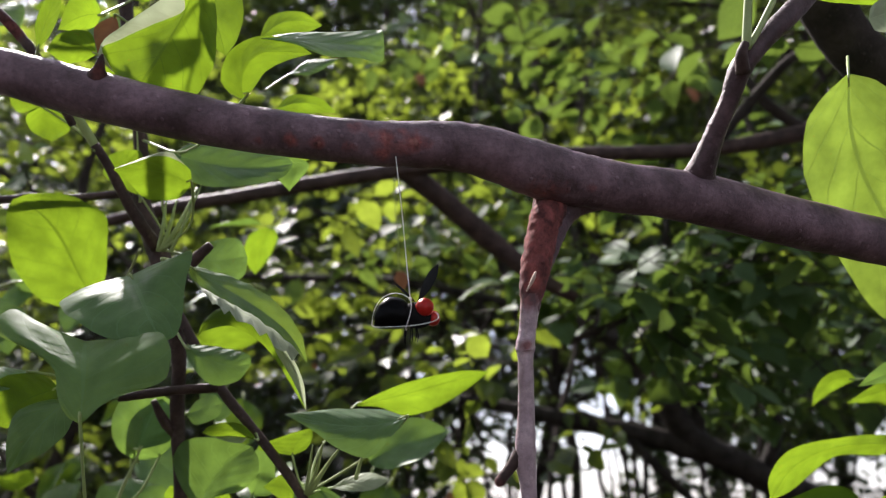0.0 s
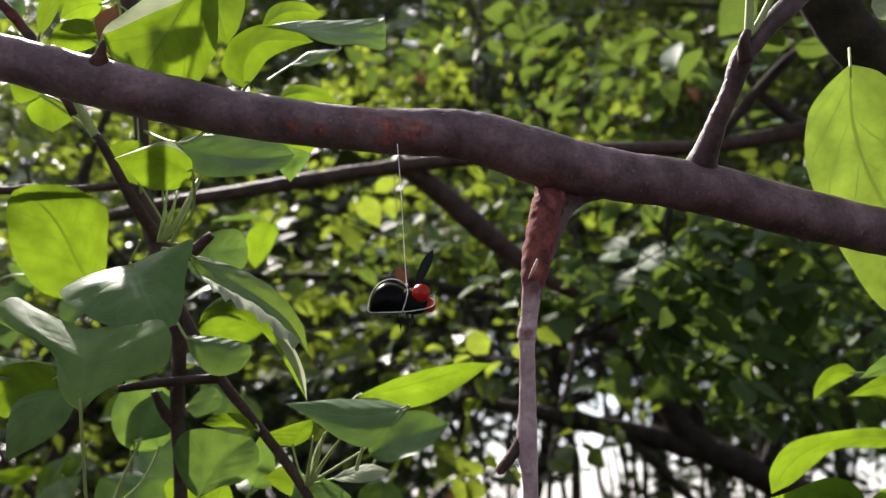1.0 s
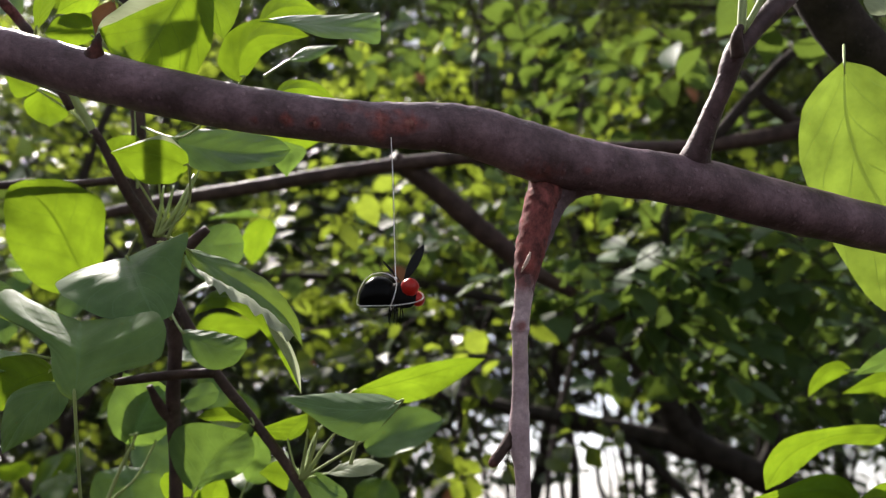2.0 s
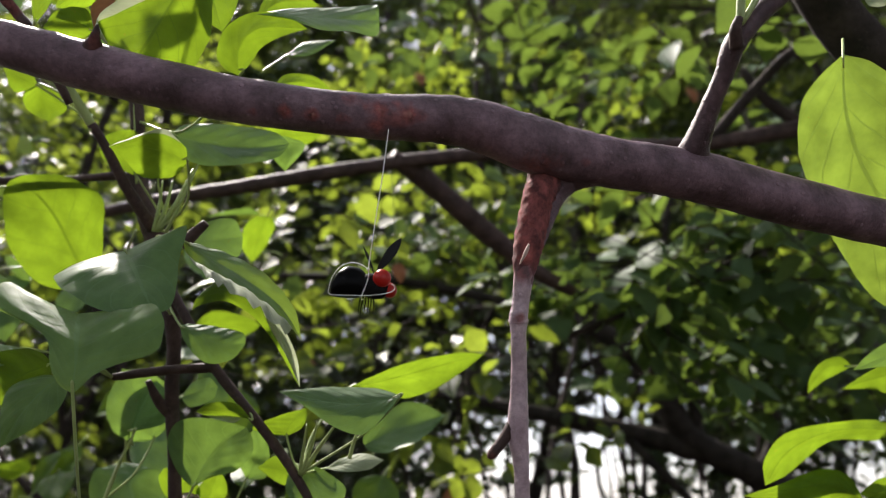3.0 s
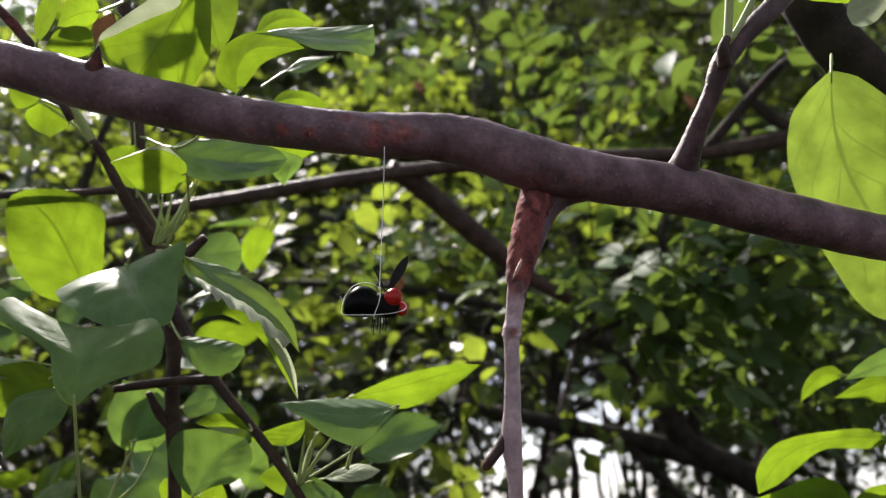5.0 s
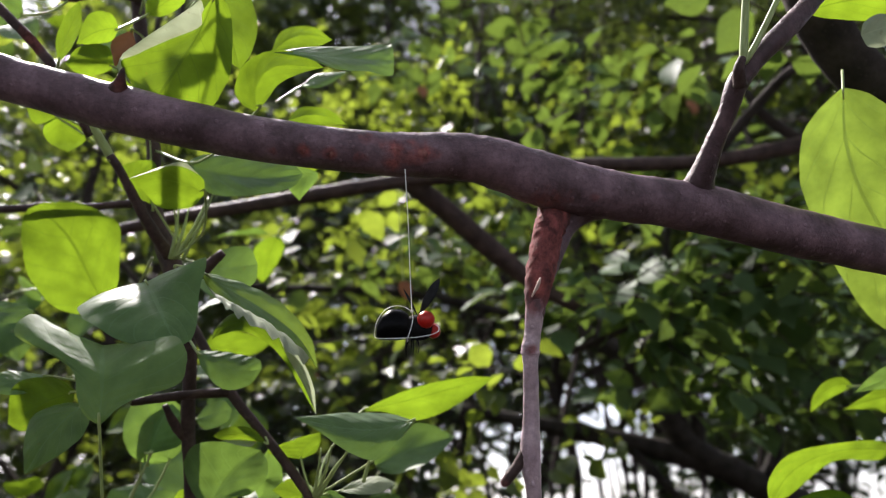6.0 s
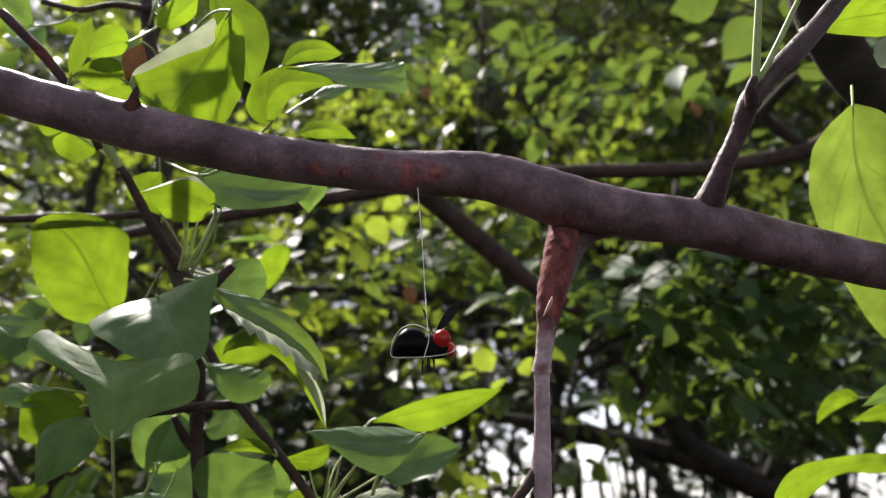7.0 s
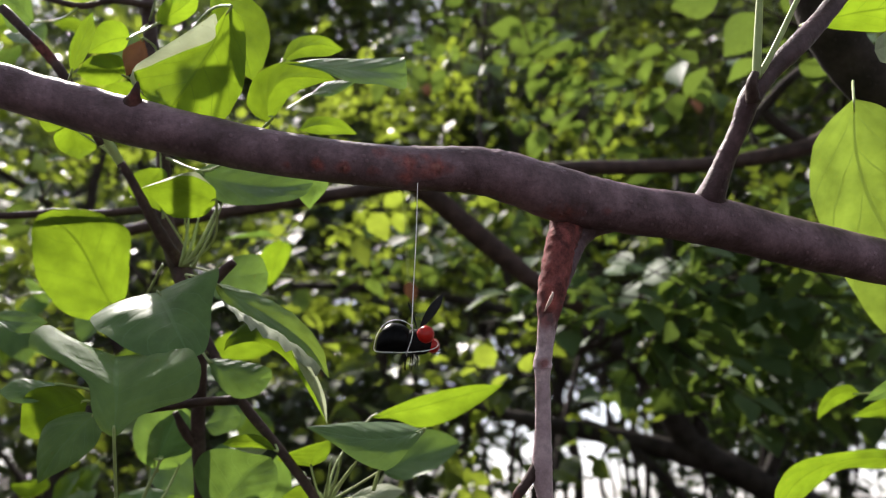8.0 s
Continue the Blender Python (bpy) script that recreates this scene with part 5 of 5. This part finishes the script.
def make_leaning_tree():
    """The dark leaning trunk low in the wood."""
    t = thing("tree", (1.6, 2.0, 0), "dark leaning forked tree trunk in the undergrowth", "tree", "woodland trees")
    branch("trunk", t, [((1.6, 2.0, -0.05), 0.041), ((1.4, 2.05, 0.7), 0.034), ((1.1067, 2.2944, 1.4782), 0.044), ((0.8619, 2.2386, 1.6362), 0.041), ((0.657, 2.2003, 1.7431), 0.039), ((0.5765, 2.1532, 1.8823), 0.034), ((0.4733, 2.1206, 1.9765), 0.030), ((0.3696, 2.1394, 2.0425), 0.025), ((0.1642, 2.1495, 2.0985), 0.016), ((-0.1642, 2.1942, 2.1721), 0.014), ((-0.6003, 2.2615, 2.2046), 0.011), ((-0.9726, 2.3159, 2.2469), 0.007)], BARK_DARK, 14, 8, 0.1, seed=51)
    branch("limb", t, [((0.7751, 2.2208, 1.6863), 0.038), ((0.6027, 2.2048, 1.7272), 0.032), ((0.446, 2.1924, 1.7581), 0.027), ((0.2425, 2.1776, 1.7939), 0.022), ((0.1033, 2.2072, 1.8257), 0.015), ((-0.1216, 2.2232, 1.8631), 0.009)], BARK_DARK, 12, 8, 0.1, seed=52)
    branch("limb", t, [((0.6806, 2.203, 1.7362), 0.022), ((0.6706, 2.1637, 1.8546), 0.019), ((0.5977, 2.1142, 2.0013), 0.015), ((0.5789, 2.0553, 2.1788), 0.012), ((0.6248, 2.0317, 2.4752), 0.007)], BARK_DARK, 10, 7, 0.1, seed=53)
    branch("limb", t, [((0.8618, 2.2362, 1.6436), 0.019), ((0.8985, 2.1948, 1.7703), 0.017), ((0.8329, 2.1355, 1.9468), 0.013), ((0.7983, 2.1352, 2.074), 0.011), ((0.7236, 2.0729, 2.3549), 0.007)], BARK_DARK, 10, 7, 0.1, seed=54)
    branch("limb", t, [((0.4775, 2.1965, 1.7468), 0.015), ((0.5543, 2.1539, 1.6562), 0.013), ((0.6618, 2.1879, 1.558), 0.011), ((0.7696, 2.2266, 1.4455), 0.009)], BARK_DARK, 10, 7, 0.1, seed=55)
    for at, size in (((-0.1192, 2.1345, 2.8327), 0.053), ((0.0043, 1.9375, 1.5857), 0.1), ((0.6818, 2.0233, 2.7261), 0.053), ((-0.392, 2.1263, 1.9216), 0.038)):
        leaf(t, at, Vector(at) + Vector((0.3 * size, -0.2 * size, -size)), size * 0.7, (0.2, -0.9, 0.4), DEAD, label="withered orange-brown leaf", fold=15, curl=30)
    rnd = random.Random(56)
    crown(t, rnd, [(0.5765, 2.1532, 1.8823), (0.1642, 2.1495, 2.0985), (-0.1642, 2.1942, 2.1721), (0.6248, 2.0317, 2.4752), (0.7236, 2.0729, 2.3549)], (0.2489, 2.1556, 2.3069), (1.0, 0.3, 0.35), 14, 6, 8, 0.05, CROWN, 0.28, 0.006, None, 300)


make_near_tree()
make_leaning_tree()


def off_line(points, clear):
    """True for places that leave the sun's way to each of these points open."""
    return lambda c: all((c - Vector(p) - SUN * (c - Vector(p)).dot(SUN)).length > clear for p in points)


OPEN = lambda c: not (0.0 < c.x < 0.28 * c.y and c.z < 1.5 + 0.085 * c.y or 0.13 * c.y < c.x < 0.25 * c.y and c.z < 1.5 + 0.17 * c.y)
GAP = off_line([(-0.2, 0.5, 1.7)], 1.05)
LIT = off_line([(-0.14, 3.0, 2.55), (0.0, 2.24, 2.37), (0.4, 1.4, 1.95), (0.9, 2.5, 2.1), (0.4, 3.2, 3.3), (-0.2, 2.9, 3.3)], 0.6)
BOTH = lambda c: GAP(c) and LIT(c)
# Seven unseen trees overhead, behind and beside the camera, added to block sky light.
make_tree(-1.9, -1.6, 6.5, 0.08, (0.6, 0.5), (-2.0, 2.6, 5.6), (2.2, 1.8, 1.0), 14, 0.095, CROWN_SHADED, "unseen woodland tree overhead, added for shade", 31, 1, 8, 9, 0.5, BOTH)
make_tree(2.2, -1.4, 6.5, 0.08, (-0.4, 0.5), (2.6, 1.8, 5.6), (2.0, 1.8, 1.0), 22, 0.095, CROWN_SHADED, "unseen woodland tree overhead, added for shade", 32, 1, 8, 9, 0.5)
make_tree(0.2, -3.6, 6.0, 0.08, (0, 0), (0.2, -3.2, 2.8), (3.8, 0.9, 2.8), 120, 0.1, CROWN_SHADED, "unseen dense tree, added to block sky light", 33, 2, 8, 9, 0.6)
make_tree(-1.6, -2.0, 6.0, 0.08, (0.2, 0.4), (-1.5, -1.2, 4.6), (2.0, 1.7, 1.2), 36, 0.095, CROWN_SHADED, "unseen woodland tree overhead, added for shade", 43, 1, 8, 9, 0.5)
make_tree(1.9, -2.2, 6.0, 0.08, (-0.2, 0.4), (1.6, -1.2, 4.6), (2.0, 1.7, 1.2), 36, 0.095, CROWN_SHADED, "unseen woodland tree overhead, added for shade", 44, 1, 8, 9, 0.5)
make_tree(-3.6, 0.6, 6.0, 0.08, (0, 0), (-3.2, 0.6, 3.0), (0.9, 2.8, 2.8), 190, 0.1, CROWN_SHADED, "unseen dense tree, added to block sky light", 34, 2, 8, 9, 0.6)
make_tree(3.9, 0.8, 6.0, 0.08, (0, 0), (3.4, 0.8, 3.0), (0.9, 2.8, 2.8), 190, 0.1, CROWN_SHADED, "unseen dense tree, added to block sky light", 35, 2, 8, 9, 0.6)
make_tree(-1.3, 3.9, 2.4, 0.025, (0, 0), (-1.2, 3.8, 1.7), (1.6, 0.5, 0.8), 50, 0.06, CROWN_SHADED, "leafy shade-darkened shrub under the trees", 36, 3, 9, 8, 0.35)
make_tree(2.7, 4.4, 2.4, 0.025, (0, 0), (2.5, 4.3, 1.8), (1.0, 0.5, 1.0), 38, 0.06, CROWN_SHADED, "leafy shade-darkened shrub under the trees", 40, 3, 9, 8, 0.35)
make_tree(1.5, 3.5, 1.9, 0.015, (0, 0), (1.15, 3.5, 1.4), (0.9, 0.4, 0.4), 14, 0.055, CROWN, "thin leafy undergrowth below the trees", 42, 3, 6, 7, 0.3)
make_tree(0.4, 4.3, 2.2, 0.025, (0, 0), (-0.1, 4.2, 1.6), (0.8, 0.5, 0.7), 46, 0.06, CROWN_SHADED, "leafy shade-darkened shrub under the trees", 37, 3, 9, 8, 0.35, OPEN)
# Two tall crowns added above the view, only to shade the wood.
make_tree(-0.6, 6.2, 8.5, 0.07, (0, 0), (-0.8, 5.2, 7.4), (3.4, 2.2, 1.2), 40, 0.1, CROWN_SHADED, "tall shade-darkened woodland tree", 38, 1, 8, 9, 0.6, LIT)
make_tree(3.2, 6.6, 8.5, 0.07, (0, 0), (3.4, 5.2, 7.4), (2.6, 2.2, 1.2), 60, 0.1, CROWN_SHADED, "tall shade-darkened woodland tree", 39, 1, 8, 9, 0.6)
make_tree(0.4207, 2.5838, 4.6, 0.013, (0.05, 0), (0.6, 2.8, 4.0), (0.6, 0.4, 0.5), 9, 0.06, CROWN_SHADED, "clump of thin bare upright stems with leaves at the top", 46, 4, 8, 7, 0.3)
make_tree(0.9546, 2.8767, 4.8, 0.012, (0.05, 0), (1.1, 3.2, 4.2), (0.6, 0.4, 0.5), 9, 0.06, CROWN_SHADED, "clump of thin bare upright stems with leaves at the top", 47, 3, 8, 7, 0.3)
make_tree(-0.55, 5.6, 4.2, 0.03, (0.1, 0), (-0.6559, 4.6366, 4.6404), (0.9, 0.4, 0.6), 44, 0.07, CROWN_SHADED, "slim shade-darkened tree among others", 48, 2, 9, 8, 0.4, LIT)
make_tree(1.1374, 3.4663, 2.0, 0.014, (0, 0), (1.1448, 3.384, 1.816), (0.2, 0.2, 0.2), 9, 0.06, CROWN_SHADED, "low shade-darkened bush in the undergrowth", 49, 2, 6, 7, 0.16)
make_tree(1.1789, 5.2577, 3.6, 0.03, (0, 0), (1.1174, 4.7924, 2.9714), (0.6, 0.3, 0.45), 22, 0.07, CROWN_SHADED, "slim shade-darkened tree among others", 50, 2, 8, 8, 0.35)
make_tree(-2.2994, 4.5993, 3.0, 0.03, (0, 0), (-2.2489, 4.3602, 2.2206), (0.7, 0.3, 0.6), 30, 0.07, CROWN_SHADED, "slim shade-darkened tree among others", 52, 2, 8, 8, 0.35)
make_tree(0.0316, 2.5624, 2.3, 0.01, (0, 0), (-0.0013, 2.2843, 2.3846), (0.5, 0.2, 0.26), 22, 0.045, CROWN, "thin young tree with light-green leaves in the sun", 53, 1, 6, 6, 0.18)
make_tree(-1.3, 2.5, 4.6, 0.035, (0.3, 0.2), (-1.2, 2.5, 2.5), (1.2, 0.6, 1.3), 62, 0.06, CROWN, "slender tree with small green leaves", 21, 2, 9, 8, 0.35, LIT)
make_tree(0.35, 3.3, 5.2, 0.03, (-0.3, 0.3), (0.2, 3.1, 3.2), (1.4, 0.7, 1.4), 140, 0.06, CROWN_SHADED, "slender tree with small green leaves", 22, 3, 9, 8, 0.35, LIT)
make_tree(2.5, 3.2, 5.0, 0.04, (-0.4, 0.2), (1.9, 3.2, 3.1), (1.2, 0.7, 1.4), 66, 0.06, CROWN_SHADED, "slender tree with small green leaves", 23, 2, 9, 8, 0.35, LIT)
make_tree(-2.4, 4.4, 5.6, 0.06, (0.2, 0), (-1.8, 4.6, 2.9), (1.8, 0.8, 2.2), 135, 0.075, CROWN_SHADED, "dense shade-darkened woodland tree", 24, 2, 9, 9, 0.45, LIT)
make_tree(0.5, 5.0, 6.2, 0.06, (0.3, 0), (0.3, 5.2, 3.6), (1.9, 0.8, 2.2), 150, 0.075, CROWN_SHADED, "dense shade-darkened woodland tree", 25, 2, 9, 9, 0.45, lambda c: OPEN(c) and LIT(c))
make_tree(3.4, 5.2, 6.2, 0.06, (-0.2, 0), (2.7, 5.2, 3.8), (1.6, 0.8, 2.1), 120, 0.08, CROWN_SHADED, "dense shade-darkened woodland tree", 26, 2, 9, 9, 0.45, OPEN)
make_tree(-2.6, 8.2, 7.5, 0.09, (0.2, 0), (-2.6, 8.0, 4.2), (3.4, 1.0, 3.6), 250, 0.1, CROWN_SHADED, "dense shade-darkened woodland tree", 27, 2, 9, 10, 0.6)
make_tree(2.2, 8.6, 8.0, 0.09, (0.2, 0), (2.6, 8.4, 5.0), (3.4, 1.0, 3.4), 270, 0.1, CROWN_SHADED, "dense shade-darkened woodland tree", 28, 2, 9, 10, 0.6, OPEN)
make_tree(-4.0, 13.0, 11, 0.14, (0.2, 0), (-3.5, 13, 6.0), (5.5, 1.2, 5.2), 230, 0.17, CROWN_SHADED, "tall shade-darkened woodland tree", 29, 2, 9, 10, 0.9)
make_tree(4.5, 13.5, 11, 0.14, (0.2, 0), (4.2, 13.4, 7.6), (5.0, 1.2, 5.4), 230, 0.17, CROWN_SHADED, "tall shade-darkened woodland tree", 30, 2, 9, 10, 0.9, OPEN)
make_tree(-6.5, 17.0, 17, 0.2, (0.3, 0), (-6.5, 17, 8.2), (8.0, 1.6, 8.0), 330, 0.22, CROWN_SHADED, "tall shade-darkened tree at the edge of the wood", 61, 2, 9, 10, 1.3)
make_tree(7.0, 17.5, 17, 0.2, (0.3, 0), (6.5, 17.5, 9.6), (8.0, 1.6, 7.8), 300, 0.22, CROWN_SHADED, "tall shade-darkened tree at the edge of the wood", 62, 2, 9, 10, 1.3, OPEN)
make_tree(-1.5, 6.6, 7.5, 0.06, (0, 0), (-1.4, 6.6, 5.5), (2.7, 0.6, 2.1), 290, 0.085, CROWN_SHADED, "dense shade-darkened woodland tree", 63, 3, 9, 9, 0.45, LIT)
make_tree(2.0, 6.9, 7.5, 0.06, (0, 0), (2.0, 6.9, 5.3), (1.8, 0.6, 2.2), 110, 0.085, CROWN_SHADED, "dense shade-darkened woodland tree", 64, 2, 9, 9, 0.45, lambda c: OPEN(c) and LIT(c))
make_tree(-4.4, 7.6, 7.8, 0.06, (0, 0), (-4.3, 7.6, 6.0), (1.8, 0.6, 2.0), 130, 0.085, CROWN_SHADED, "dense shade-darkened woodland tree", 65, 2, 9, 9, 0.45, LIT)
make_tree(-0.16, 3.01, 3.3, 0.012, (0, 0), (-0.21, 2.81, 3.16), (0.4, 0.2, 0.16), 14, 0.05, CROWN, "thin young tree with light-green leaves in the sun", 66, 1, 6, 6, 0.18)
make_tree(0.75, 3.5, 4.2, 0.02, (0, 0), (0.6, 3.4, 3.2), (1.0, 0.3, 0.7), 26, 0.05, CROWN, "slender tree with small light-green leaves", 67, 2, 7, 7, 0.25)



# ---- the insect on its thread ----
ANCHOR = Vector((-0.034, 0.3812, 1.7438))
DROP = 0.0819


def ball(bm, c, r, turn=0.0, taper=0.0, seg=24):
    """An egg-shaped body: radii r, turned in the upright plane, narrowed towards its +x end by taper."""
    made = bmesh.ops.create_uvsphere(bm, u_segments=seg, v_segments=seg // 2 + 4, radius=1)["verts"]
    rot = Matrix.Rotation(radians(turn), 3, "Y")
    for v in made:
        k = 1 - taper * v.co.x
        p = Vector((v.co.x * r[0], v.co.y * r[1] * k, v.co.z * r[2] * k))
        p *= 1 + 0.03 * noise.noise(p * 400)
        v.co = rot @ p + Vector(c)
    return bm


def abdomen(mm):
    """A blunt body along x: high and round above, nearly flat below, with a low corner at its end."""
    bm = bmesh.new()
    rings = []
    for x, low, high, y in spline([(-18.4, -13.2, -10.2, 1.2), (-17.8, -14.0, -6.0, 4.0), (-15.6, -14.4, -1.6, 5.8), (-12.0, -14.5, 1.5, 6.8), (-8.5, -14.3, 2.0, 7.0), (-4.5, -13.8, 1.2, 6.2), (-1.2, -12.4, -1.4, 4.4), (0.2, -9.5, -5.0, 2.0)], 4):
        mid, h = (low + high) / 2, (high - low) / 2
        ring = []
        for k in range(24):
            a = 2 * math.pi * k / 24
            c, s = math.cos(a), math.sin(a)
            sq = 0.78 if s < 0 else 0.95
            ring.append(bm.verts.new(Vector((x, 1.5 + y * math.copysign(abs(c) ** sq, c), mid + h * math.copysign(abs(s) ** sq, s))) * mm))
        rings.append(ring)
    for a, b in zip(rings, rings[1:]):
        for k in range(24):
            bm.faces.new((a[k], a[(k + 1) % 24], b[(k + 1) % 24], b[k]))
    bm.faces.new(rings[0][::-1])
    bm.faces.new(rings[-1])
    return bm


def make_insect():
    t = thing("insect", ANCHOR - Vector((0, 0, DROP)), "black insect with red bead eyes tied up in white thread", "insect")
    mm = 0.00103
    part_at = lambda name, bm, mat, label="": part(name, bm, mat, t, label)
    part_at("abdomen", abdomen(mm), BLACK, "glossy black rounded abdomen")
    part_at("thorax", ball(bmesh.new(), (3.4 * mm, 1.0 * mm, -7.4 * mm), (8.4 * mm, 6.0 * mm, 6.6 * mm), 12), VELVET, "matt black thorax")
    part_at("eye", ball(bmesh.new(), (7.6 * mm, -3.6 * mm, -4.0 * mm), (4.7 * mm, 4.4 * mm, 4.7 * mm)), RED, "round red bead eye")
    part_at("eye", ball(bmesh.new(), (11.6 * mm, 2.6 * mm, -8.4 * mm), (3.9 * mm, 4.0 * mm, 4.0 * mm)), RED, "round red bead eye")
    loop = [(0, -4.6, 0), (-4.5, -4.6, 2.2), (-9.5, -3.2, 2.7), (-14.6, -2.6, 0.2), (-18.0, -1.4, -5.2), (-19.0, -0.8, -10.4), (-18.2, -1, -14.2), (-10.5, -4.2, -14.9), (0.5, -5.4, -14.3), (8.5, -6.0, -13.0), (12.8, -5.6, -11.4), (14.6, -4.2, -9.6), (14.2, -3.4, -7.4), (12.6, -2.6, -6.2)]
    part_at("thread_loop", tube(bmesh.new(), [(Vector(p) * mm, 0.22 * mm) for p in loop], 8, 6), THREAD, "white thread tied lengthwise round the body")
    ring = [(0, -4, 0), (0.8, -5.2, -4), (0.4, -5.4, -8), (-0.6, -5.0, -12), (-1.6, -3.2, -15.2), (-1.6, 4, -14), (-0.5, 7.2, -7), (0, 4, -0.5), (0, -4, 0)]
    part_at("thread_loop", tube(bmesh.new(), [(Vector(p) * mm, 0.22 * mm) for p in ring], 8, 6), THREAD, "white thread tied round the waist")
    part_at("knot", ball(bmesh.new(), (0, -4.0 * mm, 0), (0.9 * mm, 0.8 * mm, 0.9 * mm), 0, 0, 10), THREAD)
    for k, (x, y, dx, dy, ln) in enumerate(((-1.5, -2, -0.6, -1, 8), (0.4, -1, 0.4, -1.5, 7.5), (2.6, -1, 1.2, -2, 7), (-1.2, 3, -1, 2, 7.5), (0.8, 3, 0.6, 2, 7), (3, 3, 1.4, 2, 6))):
        z = -12.0
        leg = [((x, y, z), 0.45), ((x + dx * 0.6, y + dy, z - ln * 0.35), 0.35), ((x + dx, y + dy * 1.2, z - ln * 0.9), 0.28), ((x + dx * 0.7, y + dy * 1.4, z - ln * 1.4), 0.18)]
        part_at("leg", tube(bmesh.new(), [(Vector(p) * mm, r * mm) for p, r in leg], 6, 4), BLACK)
    wings = []
    for at, turn, length, width, yaw in (((4.0, -1, -0.8), 25, 23, 5.2, 10), ((2.8, 1.5, -0.8), -28, 17, 1.4, 20)):
        bm, _ = blade(length * mm, width * mm, fold=4, curl=12, wave=0.02, shape=1.15, blunt=0.3, seed=int(width * 10))
        bmesh.ops.transform(bm, matrix=Matrix.Rotation(radians(90), 4, "X"), verts=bm.verts)
        bmesh.ops.transform(bm, matrix=Matrix.Rotation(radians(yaw), 4, "Z"), verts=bm.verts)
        extra = bmesh.ops.solidify(bm, geom=bm.faces[:], thickness=0.00015)
        w = part_at("wing", bm, WING, "smoky dark wing held upright")
        w.location = Vector(at) * mm
        wings.append((w, Vector(at) * mm, turn))
    return t, wings


def make_thread():
    """The strand, from its knot at the bottom up into the underside of the branch."""
    t = thing("thread", ANCHOR - Vector((0, 0, DROP)), "thin white thread hanging from the branch", "thread")
    part("strand", tube(bmesh.new(), [((0, -0.004, 0), 0.0003), ((0, -0.006, DROP * 0.25), 0.0003), ((0.0003, -0.009, DROP * 0.6), 0.0003), ((0, -0.0126, DROP * 0.95), 0.0003), ((0, -0.0125, DROP - 0.0025), 0.0003)], 6, 6), THREAD, t)
    return t


insect, wings = make_insect()
thread = make_thread()


def motions():
    # seconds, and where the knot is: to the side and in height
    swing = [(0, -0.024, 1.6635), (0.2, -0.0258, 1.6639), (0.4, -0.0281, 1.6648), (0.6, -0.0297, 1.665), (0.8, -0.0291, 1.6643), (1, -0.0268, 1.664), (1.2, -0.0262, 1.6639), (1.4, -0.0231, 1.6636), (1.5, -0.0223, 1.6636), (1.7, -0.0257, 1.6626), (1.9, -0.0285, 1.6629), (2.1, -0.0289, 1.6635), (2.3, -0.0264, 1.6639), (2.5, -0.0244, 1.6643), (2.8, -0.0295, 1.6637), (3, -0.0425, 1.6635), (3.2, -0.0392, 1.663), (3.4, -0.0359, 1.6618), (3.5, -0.0335, 1.6616), (3.6, -0.0322, 1.6616), (3.8, -0.0325, 1.6618), (4, -0.035, 1.6621), (4.2, -0.038, 1.6622), (4.4, -0.038, 1.6623), (4.5, -0.0368, 1.6622), (4.7, -0.0368, 1.6619), (4.9, -0.0353, 1.6616), (5.1, -0.0326, 1.6613), (5.3, -0.0289, 1.661), (5.5, -0.0258, 1.6607), (5.8, -0.0252, 1.66), (6, -0.0279, 1.6592), (6.2, -0.0294, 1.6589), (6.4, -0.0291, 1.6579), (6.5, -0.0287, 1.6578), (6.8, -0.0272, 1.6586), (7, -0.026, 1.6595), (7.2, -0.0277, 1.659), (7.4, -0.0352, 1.6591), (7.6, -0.0393, 1.6584), (7.8, -0.0377, 1.6584), (8, -0.0352, 1.6591)]
    strand_rows, body_rows = [], []
    for t, x, z in swing:
        lean = math.degrees(math.atan2(x - ANCHOR.x, ANCHOR.z - z))
        strand_rows.append((t, pose(x, ANCHOR.y, z, 0, -lean, 0)))
        body_rows.append((t, pose(x, ANCHOR.y, z, 0, 3 - 0.3 * lean, 0)))
    walk(thread, strand_rows)
    walk(insect, body_rows)
    flick = ((0, 0), (0.5, -2), (1, -3), (1.5, 2), (2.2, -2), (3, 3), (3.5, 0), (4, -2), (4.5, 2), (5.2, -2), (6, 0), (6.3, 5), (6.5, 6), (7, 9), (7.5, 5), (8, 4))
    (near_wing, at, turn), (far_wing, at_far, turn_far) = wings
    walk(near_wing, [(t, pose(*at, 0, turn + a, 0)) for t, a in flick])
    walk(far_wing, [(t, pose(*at_far, 0, turn_far + b, 0)) for t, b in ((0, -20), (0.5, -30), (1, -44), (1.5, -30), (2.2, -10), (3, 0), (4.5, 0), (6, -2), (6.5, 6), (7, 3), (8, 5))])


motions()
